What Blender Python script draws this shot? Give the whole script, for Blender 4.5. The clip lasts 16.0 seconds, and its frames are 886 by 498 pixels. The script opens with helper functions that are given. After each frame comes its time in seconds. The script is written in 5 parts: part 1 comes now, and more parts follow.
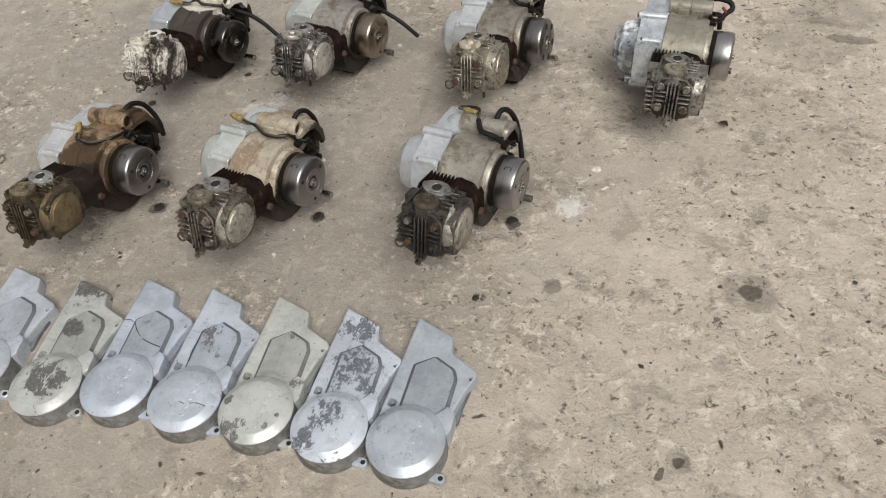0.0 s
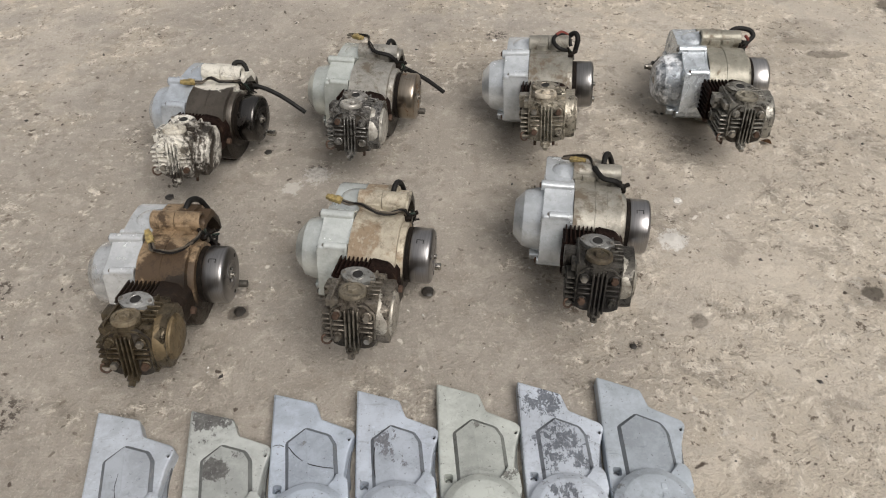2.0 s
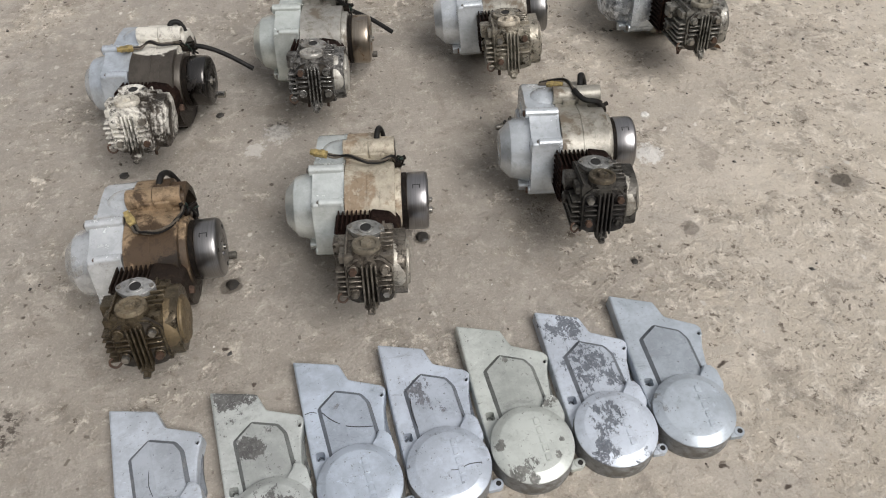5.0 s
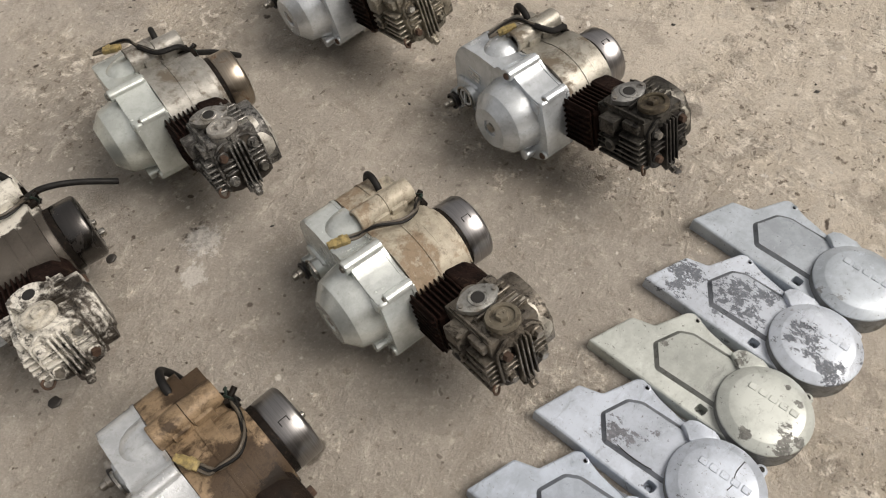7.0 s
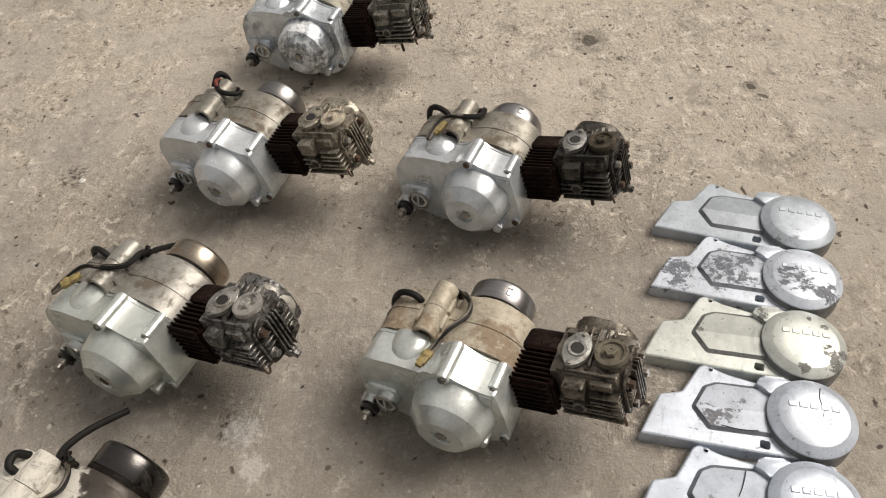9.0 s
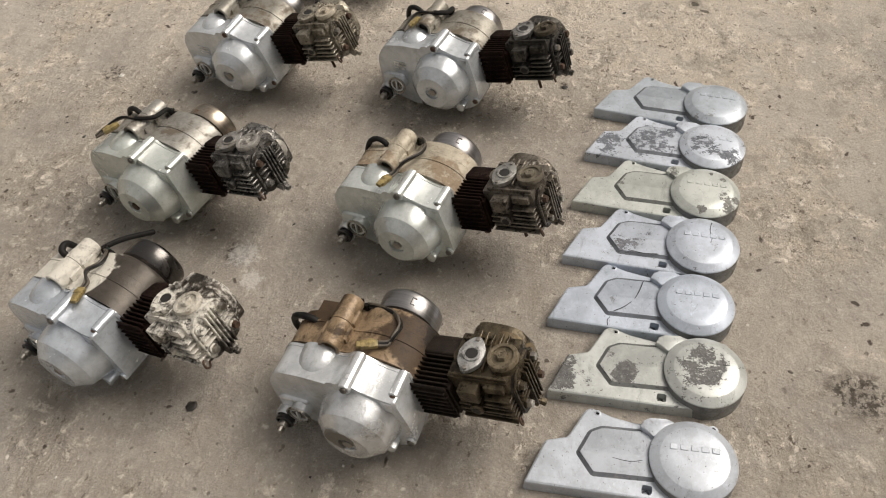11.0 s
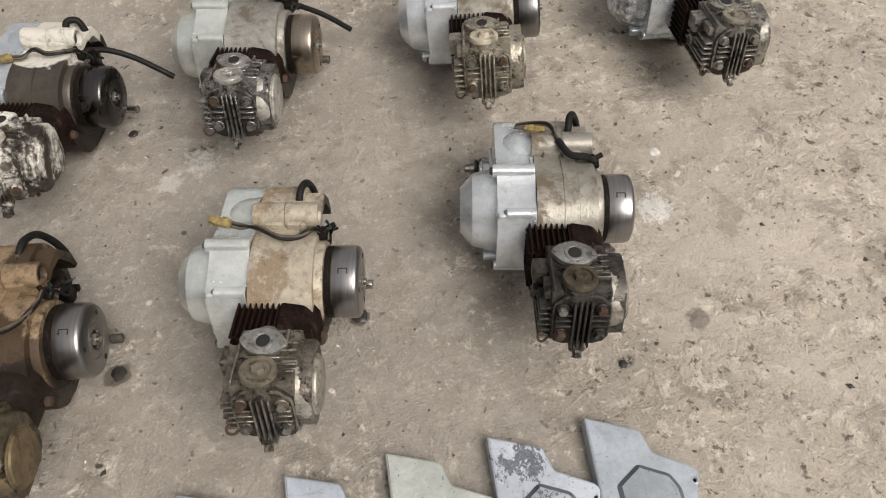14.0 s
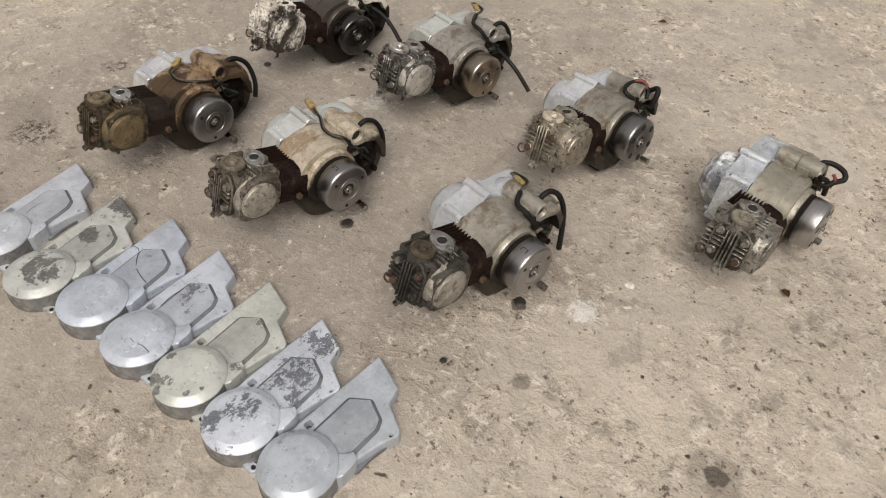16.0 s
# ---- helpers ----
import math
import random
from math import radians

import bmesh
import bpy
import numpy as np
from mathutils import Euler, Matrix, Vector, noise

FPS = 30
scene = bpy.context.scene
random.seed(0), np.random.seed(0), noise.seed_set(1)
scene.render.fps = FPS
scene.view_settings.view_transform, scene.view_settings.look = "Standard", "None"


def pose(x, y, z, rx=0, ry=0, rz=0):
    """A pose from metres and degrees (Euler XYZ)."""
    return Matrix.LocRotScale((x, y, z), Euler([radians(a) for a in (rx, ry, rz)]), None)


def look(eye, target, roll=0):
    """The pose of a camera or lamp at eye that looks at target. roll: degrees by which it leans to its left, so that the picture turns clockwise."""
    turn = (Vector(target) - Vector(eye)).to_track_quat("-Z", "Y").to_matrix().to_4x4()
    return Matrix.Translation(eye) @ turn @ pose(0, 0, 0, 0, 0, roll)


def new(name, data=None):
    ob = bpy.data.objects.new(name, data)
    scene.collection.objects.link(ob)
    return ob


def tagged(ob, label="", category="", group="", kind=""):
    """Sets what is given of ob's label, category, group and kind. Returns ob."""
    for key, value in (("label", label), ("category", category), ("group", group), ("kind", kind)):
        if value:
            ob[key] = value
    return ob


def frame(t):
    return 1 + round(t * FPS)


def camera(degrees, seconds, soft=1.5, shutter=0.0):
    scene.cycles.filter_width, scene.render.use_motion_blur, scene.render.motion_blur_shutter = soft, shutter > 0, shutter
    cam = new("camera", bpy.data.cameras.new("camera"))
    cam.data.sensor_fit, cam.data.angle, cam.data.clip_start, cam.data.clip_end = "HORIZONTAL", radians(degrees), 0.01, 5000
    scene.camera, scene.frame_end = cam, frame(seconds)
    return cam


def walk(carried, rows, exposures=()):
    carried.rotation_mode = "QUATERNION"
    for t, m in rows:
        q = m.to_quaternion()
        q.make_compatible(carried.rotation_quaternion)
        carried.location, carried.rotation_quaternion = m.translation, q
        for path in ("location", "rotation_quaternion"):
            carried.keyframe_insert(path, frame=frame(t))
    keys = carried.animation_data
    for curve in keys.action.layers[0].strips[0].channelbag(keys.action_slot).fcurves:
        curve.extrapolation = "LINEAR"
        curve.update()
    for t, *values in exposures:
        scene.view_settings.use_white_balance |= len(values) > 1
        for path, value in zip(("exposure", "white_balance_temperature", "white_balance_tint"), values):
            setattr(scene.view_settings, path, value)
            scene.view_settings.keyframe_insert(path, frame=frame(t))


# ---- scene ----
cam = camera(59.7, 16.0, soft=1.1)
EXPOSURE = 0.22
PATH = [
    (0, (0.616, -0.669, 1.143), (0.17, 0.585, -0.35), -7.7),
    (0.5, (0.333, -0.685, 1.155), (-0.055, 0.557, -0.363), -7.3),
    (1, (0.134, -0.781, 1.17), (-0.123, 0.512, -0.334), -5.9),
    (1.5, (0.035, -0.733, 1.164), (-0.071, 0.602, -0.322), -3.7),
    (2, (-0.006, -0.648, 1.15), (0.038, 0.733, -0.296), -1.3),
    (2.5, (-0.075, -0.6, 1.161), (0.08, 0.831, -0.227), -0.7),
    (3, (-0.126, -0.59, 1.185), (0.123, 0.869, -0.16), 0.1),
    (3.5, (-0.161, -0.59, 1.181), (0.134, 0.847, -0.178), 0.8),
    (4, (-0.17, -0.601, 1.174), (0.121, 0.78, -0.243), 0.8),
    (4.5, (-0.172, -0.623, 1.175), (0.101, 0.692, -0.307), 0.0),
    (4.7, (-0.173, -0.627, 1.16), (0.09, 0.662, -0.346), -0.4),
    (6.8, (-0.417, -0.142, 1.039), (0.248, 0.649, -0.674), -5.5),
    (7, (-0.475, -0.096, 1.046), (0.281, 0.676, -0.637), -5.1),
    (7.5, (-0.612, -0.018, 1.084), (0.328, 0.67, -0.541), -5.7),
    (8, (-0.574, 0.182, 1.068), (0.512, 0.692, -0.531), -4.1),
    (8.2, (-0.566, 0.225, 1.066), (0.56, 0.698, -0.522), -4.2),
    (10.3, (-1.0, 0.197, 1.145), (0.292, 0.466, -0.358), -3.1),
    (10.5, (-1.005, 0.167, 1.137), (0.257, 0.473, -0.384), -3.8),
    (11, (-1.03, 0.006, 1.132), (0.168, 0.441, -0.409), -5.9),
    (11.5, (-0.974, -0.109, 1.115), (0.188, 0.376, -0.439), -5.8),
    (12, (-0.791, -0.144, 1.081), (0.293, 0.354, -0.524), -3.7),
    (12.5, (-0.622, -0.212, 1.052), (0.281, 0.439, -0.61), -4.6),
    (13, (-0.453, -0.357, 1.047), (0.239, 0.519, -0.612), -4.2),
    (13.5, (-0.212, -0.305, 1.031), (0.297, 0.669, -0.64), -0.8),
    (14, (0.031, -0.257, 1.043), (0.207, 0.843, -0.618), -1.7),
    (14.5, (0.254, -0.335, 1.049), (-0.016, 0.812, -0.567), 0.0),
    (15, (0.46, -0.465, 1.097), (-0.031, 0.732, -0.428), 4.0),
    (15.5, (0.664, -0.523, 1.138), (0.051, 0.68, -0.338), 5.4),
    (16, (0.821, -0.506, 1.149), (0.035, 0.637, -0.292), 3.7),
]
walk(cam, [(t, look(eye, target, roll)) for t, eye, target, roll in PATH], [(0, EXPOSURE + 0.04, 6570, 11), (2.5, EXPOSURE + 0.04, 6600, 11), (3.5, EXPOSURE + 0.12, 6260, 11), (4.7, EXPOSURE + 0.08, 6320, 11), (7, EXPOSURE + 0.02, 6900, 12), (11, EXPOSURE - 0.02, 7000, 12), (12.5, EXPOSURE, 6880, 12), (14.4, EXPOSURE + 0.14, 6720, 12), (16, EXPOSURE + 0.06, 6900, 13)])

# ---- world, sun, sky ----
SUN_ELEV, SUN_TURN = radians(51), radians(34)
world = bpy.data.worlds.new("overcast_sky")
scene.world = world
world.use_nodes = True
wn, wl = world.node_tree.nodes, world.node_tree.links
sky = wn.new("ShaderNodeTexSky")
sky.sky_type, sky.sun_disc = "NISHITA", False
sky.sun_elevation, sky.sun_rotation = SUN_ELEV, radians(180) - SUN_TURN
sky.air_density, sky.dust_density, sky.ozone_density = 1.0, 6.0, 1.0
grey = wn.new("ShaderNodeHueSaturation")
grey.inputs["Saturation"].default_value = 0.35
wl.new(sky.outputs[0], grey.inputs["Color"])
# a bright, even veil of cloud over the whole sky
veil = wn.new("ShaderNodeMix")
veil.data_type, veil.blend_type = "RGBA", "ADD"
veil.inputs[0].default_value = 1.0
# cloud is brighter overhead than near the horizon
rise = wn.new("ShaderNodeTexGradient")
rise.texture_mapping.mapping_x, rise.texture_mapping.mapping_y, rise.texture_mapping.mapping_z = "Z", "NONE", "NONE"
cloud = wn.new("ShaderNodeMix")
cloud.data_type = "RGBA"
cloud.inputs[6].default_value, cloud.inputs[7].default_value = (1.7, 1.66, 1.6, 1), (5.5, 5.37, 5.17, 1)
wl.new(rise.outputs["Fac"], cloud.inputs[0])
wl.new(cloud.outputs[2], veil.inputs[7])
wl.new(grey.outputs[0], veil.inputs[6])
wl.new(veil.outputs[2], wn["Background"].inputs[0])
wn["Background"].inputs[1].default_value = 0.048
sun_data = bpy.data.lights.new("sun", "SUN")
sun_data.energy, sun_data.angle, sun_data.color = 2.35, radians(36), (1.0, 0.97, 0.93)
sun = new("sun", sun_data)
sun_way = Vector((math.sin(SUN_TURN) * math.cos(SUN_ELEV), -math.cos(SUN_TURN) * math.cos(SUN_ELEV), math.sin(SUN_ELEV)))
sun.matrix_world = look(sun_way * 20, (0, 0, 0))


# ---- materials ----
class Nodes:
    """A small builder for node materials."""

    def __init__(self, name):
        self.mat = bpy.data.materials.new(name)
        self.mat.use_nodes = True
        self.t = self.mat.node_tree
        self.bsdf = self.t.nodes["Principled BSDF"]
        self.coord = self.t.nodes.new("ShaderNodeTexCoord").outputs["Object"]

    def put(self, socket, value):
        if isinstance(value, bpy.types.NodeSocket):
            self.t.links.new(value, socket)
        elif isinstance(value, (tuple, list)) and len(value) == 3 and socket.type == "RGBA":
            socket.default_value = (*value, 1)
        else:
            socket.default_value = value

    def moved(self, offset, scale=(1, 1, 1), source=None):
        n = self.t.nodes.new("ShaderNodeMapping")
        self.put(n.inputs[0], source or self.coord)
        n.inputs["Location"].default_value, n.inputs["Scale"].default_value = offset, scale
        return n.outputs[0]

    def noise(self, scale, detail=4, rough=0.6, coord=None, distort=0.0):
        n = self.t.nodes.new("ShaderNodeTexNoise")
        self.put(n.inputs["Vector"], coord or self.coord)
        n.inputs["Scale"].default_value, n.inputs["Detail"].default_value = scale, detail
        n.inputs["Roughness"].default_value, n.inputs["Distortion"].default_value = rough, distort
        return n.outputs["Fac"]

    def cells(self, scale, coord=None):
        n = self.t.nodes.new("ShaderNodeTexVoronoi")
        self.put(n.inputs["Vector"], coord or self.coord)
        n.inputs["Scale"].default_value = scale
        return n.outputs["Distance"], n.outputs["Color"]

    def band(self, value, lo, hi, a=0.0, b=1.0):
        n = self.t.nodes.new("ShaderNodeMapRange")
        n.interpolation_type = "SMOOTHSTEP"
        for key, v in zip(("Value", "From Min", "From Max", "To Min", "To Max"), (value, lo, hi, a, b)):
            self.put(n.inputs[key], v)
        return n.outputs[0]

    def math(self, op, a, b=0.0):
        n = self.t.nodes.new("ShaderNodeMath")
        n.operation = op
        self.put(n.inputs[0], a)
        self.put(n.inputs[1], b)
        return n.outputs[0]

    def mix(self, fac, a, b, blend="MIX"):
        n = self.t.nodes.new("ShaderNodeMix")
        n.data_type, n.blend_type = "RGBA", blend
        self.put(n.inputs[0], fac)
        self.put(n.inputs[6], a)
        self.put(n.inputs[7], b)
        return n.outputs[2]

    def axis(self, which, source=None):
        n = self.t.nodes.new("ShaderNodeSeparateXYZ")
        self.put(n.inputs[0], source or self.coord)
        return n.outputs[which]

    def bump(self, height, strength, distance):
        n = self.t.nodes.new("ShaderNodeBump")
        n.inputs["Strength"].default_value, n.inputs["Distance"].default_value = strength, distance
        self.put(n.inputs["Height"], height)
        self.put(self.bsdf.inputs["Normal"], n.outputs[0])

    def done(self, color, rough, metal=0.0):
        self.put(self.bsdf.inputs["Base Color"], color)
        self.put(self.bsdf.inputs["Roughness"], rough)
        self.put(self.bsdf.inputs["Metallic"], metal)
        return self.mat


# oil stains and drips on the concrete: x, y, radius, darkness, length over width
STAINS = [(0.851, 0.277, 0.022, 0.8, 1), (0.851, 0.280, 0.048, 0.35, 1), (0.500, 0.226, 0.018, 0.5, 1), (0.488, 0.238, 0.012, 0.35, 1), (1.397, 1.332, 0.070, 0.72, 1),
          (1.68, 1.414, 0.10, 0.66, 1.4), (1.052, 1.515, 0.07, 0.35, 1.5), (0.03, 1.845, 0.10, 0.35, 1.5), (1.09, 1.104, 0.062, 0.5, 3.2), (1.067, 1.221, 0.11, 0.22, 1.5), (0.42, 0.60, 0.14, 0.16, 1),
          (-0.006, 0.336, 0.017, 0.72, 1), (-0.368, 0.308, 0.017, 0.72, 1), (0.397, 0.386, 0.016, 0.8, 1), (-0.65, -0.128, 0.07, 0.22, 1), (0.739, -0.080, 0.010, 0.85, 1), (0.739, -0.080, 0.022, 0.3, 1),
          (0.717, -0.105, 0.010, 0.8, 1), (-0.298, -0.40, 0.05, 0.25, 1), (1.0, 1.10, 0.12, 0.2, 1), (-0.85, 0.10, 0.09, 0.2, 1), (0.86, 0.75, 0.2, 0.12, 1), (-0.1, 1.2, 0.3, 0.1, 1)]


def make_concrete():
    n = Nodes("worn_concrete")
    wob = n.t.nodes.new("ShaderNodeTexNoise")
    n.put(wob.inputs["Vector"], n.coord)
    wob.inputs["Scale"].default_value, wob.inputs["Detail"].default_value = 22, 5
    add = n.t.nodes.new("ShaderNodeVectorMath")
    add.operation = "MULTIPLY_ADD"
    n.put(add.inputs[0], wob.outputs["Color"])
    add.inputs[1].default_value = (0.045, 0.045, 0)
    n.put(add.inputs[2], n.moved((-0.0225, -0.0225, 0)))
    warped = add.outputs[0]
    large = n.band(n.noise(1.4, 5, 0.62), 0.36, 0.64)
    mid = n.band(n.noise(7.5, 6, 0.65), 0.38, 0.62)
    fine = n.noise(62, 5, 0.72)
    grit = n.noise(240, 3, 0.75)
    lumps = n.noise(26, 8, 0.72, n.moved((9, 3, 0)), 0.4)
    # an old grey, oily skin mid-floor, with shade round the engines painted in
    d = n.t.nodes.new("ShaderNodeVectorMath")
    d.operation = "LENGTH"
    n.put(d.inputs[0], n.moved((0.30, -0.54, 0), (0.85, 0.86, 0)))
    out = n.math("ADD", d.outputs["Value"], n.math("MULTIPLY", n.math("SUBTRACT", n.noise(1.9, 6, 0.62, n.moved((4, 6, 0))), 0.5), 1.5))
    skin_shade = n.band(out, 0.92, 0.45)
    # smooth trowelled skin, worn through to sandy mortar in patches
    # sandier on the right, with that side's extra brightness painted in
    d = n.t.nodes.new("ShaderNodeVectorMath")
    d.operation = "LENGTH"
    n.put(d.inputs[0], n.moved((-1.0, -0.36, 0), (0.95, 0.85, 0)))
    worn = n.band(n.math("ADD", d.outputs["Value"], n.math("MULTIPLY", n.math("SUBTRACT", n.noise(2.3, 6, 0.62, n.moved((1, 3, 0))), 0.5), 1.2)), 1.05, 0.4)
    wear = n.math("SUBTRACT", n.noise(3.6, 9, 0.72, n.moved((7, 4, 0))), n.math("MULTIPLY", skin_shade, 0.045))
    wear = n.math("ADD", wear, n.math("MULTIPLY", worn, 0.06))
    sandy = n.band(wear, 0.45, 0.60)
    crumbly = n.band(sandy, 0, 1, 0.32, 1.0)
    col = n.mix(large, (0.350, 0.318, 0.276), (0.405, 0.362, 0.302))
    col = n.mix(n.math("MULTIPLY", mid, 0.55), col, (0.470, 0.425, 0.368))
    col = n.mix(n.band(n.noise(3.1, 6, 0.66, n.moved((5, 2, 0))), 0.49, 0.60, 0, 0.7), col, (0.300, 0.276, 0.243))
    col = n.mix(n.math("MULTIPLY", sandy, 0.78), col, (0.56, 0.490, 0.392))
    col = n.mix(n.math("MULTIPLY", worn, 0.55), col, (0.62, 0.552, 0.460))
    col = n.mix(n.math("MULTIPLY", skin_shade, 0.66), col, (0.255, 0.230, 0.198))
    col = n.mix(n.band(n.noise(17, 9, 0.78, n.moved((4, 1, 0))), 0.50, 0.62, 0, 0.5), col, (0.42, 0.385, 0.335))
    col = n.mix(n.band(n.noise(11, 7, 0.72, n.moved((1, 7, 0)), 0.4), 0.53, 0.62, 0, 0.55), col, (0.245, 0.215, 0.178))
    col = n.mix(n.math("MULTIPLY", n.band(lumps, 0.52, 0.63), n.band(sandy, 0, 1, 0.12, 0.9)), col, (0.76, 0.695, 0.60))
    col = n.mix(n.math("MULTIPLY", n.band(n.noise(38, 8, 0.75, n.moved((2, 5, 0)), 0.3), 0.575, 0.62), crumbly), col, (0.15, 0.120, 0.092))
    col = n.mix(n.math("MULTIPLY", n.band(fine, 0.57, 0.66), n.math("MULTIPLY", crumbly, 0.9)), col, (0.74, 0.675, 0.58))
    col = n.mix(n.math("MULTIPLY", n.band(fine, 0.43, 0.33), n.math("MULTIPLY", crumbly, 0.8)), col, (0.17, 0.140, 0.108))
    col = n.mix(n.band(grit, 0.56, 0.68, 0, 0.28), col, (0.66, 0.61, 0.53))
    col = n.mix(n.band(grit, 0.44, 0.32, 0, 0.32), col, (0.15, 0.125, 0.10))
    # hairline cracks
    hair = n.t.nodes.new("ShaderNodeMath")
    hair.operation = "ABSOLUTE"
    n.put(hair.inputs[0], n.math("SUBTRACT", n.noise(5.5, 7, 0.72, n.moved((8, 8, 0))), 0.5))
    col = n.mix(n.math("MULTIPLY", n.band(hair.outputs[0], 0.005, 0.001), n.band(n.noise(4, 3, 0.5, n.moved((2, 9, 0))), 0.56, 0.68, 0, 0.8)), col, (0.13, 0.11, 0.09))
    # dark crumbs and pale flecks ground into the surface
    dist, rnd = n.cells(26, warped)
    pick = n.axis(0, rnd)
    col = n.mix(n.math("MULTIPLY", n.band(dist, 0.17, 0.08), n.band(pick, 0.82, 0.88)), col, (0.075, 0.058, 0.045))
    dist2, rnd2 = n.cells(31, n.moved((3, 8, 0), source=warped))
    col = n.mix(n.math("MULTIPLY", n.band(dist2, 0.2, 0.1), n.band(n.axis(1, rnd2), 0.86, 0.9)), col, (0.62, 0.58, 0.52))
    dist3, rnd3 = n.cells(64, n.moved((6, 2, 0), source=warped))
    col = n.mix(n.math("MULTIPLY", n.band(dist3, 0.24, 0.12), n.band(n.axis(2, rnd3), 0.90, 0.96, 0, 0.7)), col, (0.10, 0.08, 0.062))
    for x, y, r, dark, wide in STAINS:
        d = n.t.nodes.new("ShaderNodeVectorMath")
        d.operation = "DISTANCE"
        n.put(d.inputs[0], n.moved((0, 0, 0), (1, wide, 1), source=warped))
        d.inputs[1].default_value = (x, y * wide, 0)
        col = n.mix(n.band(d.outputs["Value"], r * 1.10, r * 0.82, 0, dark), col, (0.075, 0.062, 0.048))
    # scabs of dark, broken dirt
    scab = n.band(n.noise(75, 5, 0.75, n.moved((3, 3, 0))), 0.47, 0.56)
    for x, y, r in ((-0.767, 0.098, 0.055), (-0.644, -0.126, 0.062), (-0.858, 0.385, 0.032), (-0.298, -0.40, 0.045), (-0.245, 0.712, 0.03), (0.218, 1.264, 0.03), (0.369, 0.184, 0.016), (0.757, 0.72, 0.014), (1.052, 1.515, 0.05)):
        d = n.t.nodes.new("ShaderNodeVectorMath")
        d.operation = "DISTANCE"
        n.put(d.inputs[0], warped)
        d.inputs[1].default_value = (x, y, 0)
        near = n.band(d.outputs["Value"], r * 1.25, r * 0.6, 0, 0.95)
        col = n.mix(n.math("MULTIPLY", near, scab), col, (0.065, 0.052, 0.04))
    # dried lime splashes
    for x, y, r in ((0.506, 0.446, 0.034), (0.545, 0.562, 0.013), (-0.245, 0.70, 0.035), (-0.30, 0.66, 0.025)):
        d = n.t.nodes.new("ShaderNodeVectorMath")
        d.operation = "DISTANCE"
        n.put(d.inputs[0], n.moved((0, 0, 0)))
        d.inputs[1].default_value = (x, y, 0)
        near = n.math("ADD", n.math("DIVIDE", d.outputs["Value"], r), n.math("MULTIPLY", n.math("SUBTRACT", n.noise(70, 5, 0.8), 0.5), 2.6))
        col = n.mix(n.band(near, 1.0, 0.6, 0, 0.88 if r > 0.03 and x > 0 else 0.4), col, (0.70, 0.68, 0.64))
    height = n.math("ADD", n.math("MULTIPLY", fine, 0.9), n.math("MULTIPLY", lumps, 1.5))
    height = n.math("SUBTRACT", n.math("ADD", height, n.math("MULTIPLY", grit, 0.2)), 1.3)
    n.bump(n.math("MULTIPLY", height, n.band(sandy, 0, 1, 0.5, 1.0)), 0.95, 0.0105)
    return n.done(col, n.band(mid, 0, 1, 0.78, 0.92))


def casting(name, base, dirt, amount, seed, metal=0.55, rough=0.42, streak=(0.09, 0.06, 0.04), wear=0.35, grain=1.0, patches_at=(), grime=()):
    """Cast aluminium, bare or painted, under oil, dust and grime."""
    n = Nodes(name)
    at = n.moved((seed * 3.1, seed * 1.7, seed * 0.9))
    big = n.noise(9, 6, 0.68, at, 0.5)
    small = n.noise(55, 6, 0.75, at)
    for x, y, z, r, gain in patches_at:
        d = n.t.nodes.new("ShaderNodeVectorMath")
        d.operation = "DISTANCE"
        n.put(d.inputs[0], n.coord)
        d.inputs[1].default_value = (x, y, z)
        big = n.math("ADD", big, n.band(d.outputs["Value"], r, r * 0.5, 0, gain))
    mask = n.band(n.math("ADD", big, n.math("MULTIPLY", n.math("SUBTRACT", small, 0.5), 0.5)), 0.72 - 0.45 * amount, 0.86 - 0.45 * amount)
    col = n.mix(n.band(n.noise(24, 6, 0.75, at), 0.36, 0.66), tuple(c * (1 - 0.28 * grain) for c in base), tuple(min(1, c * (1 + 0.3 * grain)) for c in base))
    col = n.mix(mask, col, dirt)
    # oil and soot settled in blots
    col = n.mix(n.band(n.noise(70, 5, 0.75, n.moved((seed, 3, seed))), 0.52, 0.63, 0, min(0.9, 0.62 * grain * grain)), col, tuple(c * 0.25 for c in (dirt if sum(dirt) < sum(base) else base)))
    lines = n.band(n.noise(38, 6, 0.8, n.moved((seed, seed * 2, 1)), 0.8), 0.54, 0.66, 0, wear)
    col = n.mix(lines, col, streak)
    col = n.mix(n.band(n.noise(210, 3, 0.7, at), 0.6, 0.75, 0, 0.4), col, streak)
    for x, y, z, r in grime:
        d = n.t.nodes.new("ShaderNodeVectorMath")
        d.operation = "DISTANCE"
        n.put(d.inputs[0], n.coord)
        d.inputs[1].default_value = (x, y, z)
        far = n.math("ADD", d.outputs["Value"], n.math("MULTIPLY", n.math("SUBTRACT", big, 0.5), 0.09))
        far = n.math("ADD", far, n.math("MULTIPLY", n.math("SUBTRACT", small, 0.5), 0.05))
        col = n.mix(n.band(far, r, r * 0.72, 0, 0.94), col, (0.014, 0.010, 0.007))
    n.bsdf.inputs["Specular IOR Level"].default_value = 0.3
    n.bump(n.math("ADD", small, n.math("MULTIPLY", n.noise(260, 3, 0.7, at), 0.5)), 0.55 * grain, 0.0022)
    return n.done(col, n.band(mask, 0, 1, rough, rough + 0.22), n.band(mask, 0, 1, metal, 0.05))


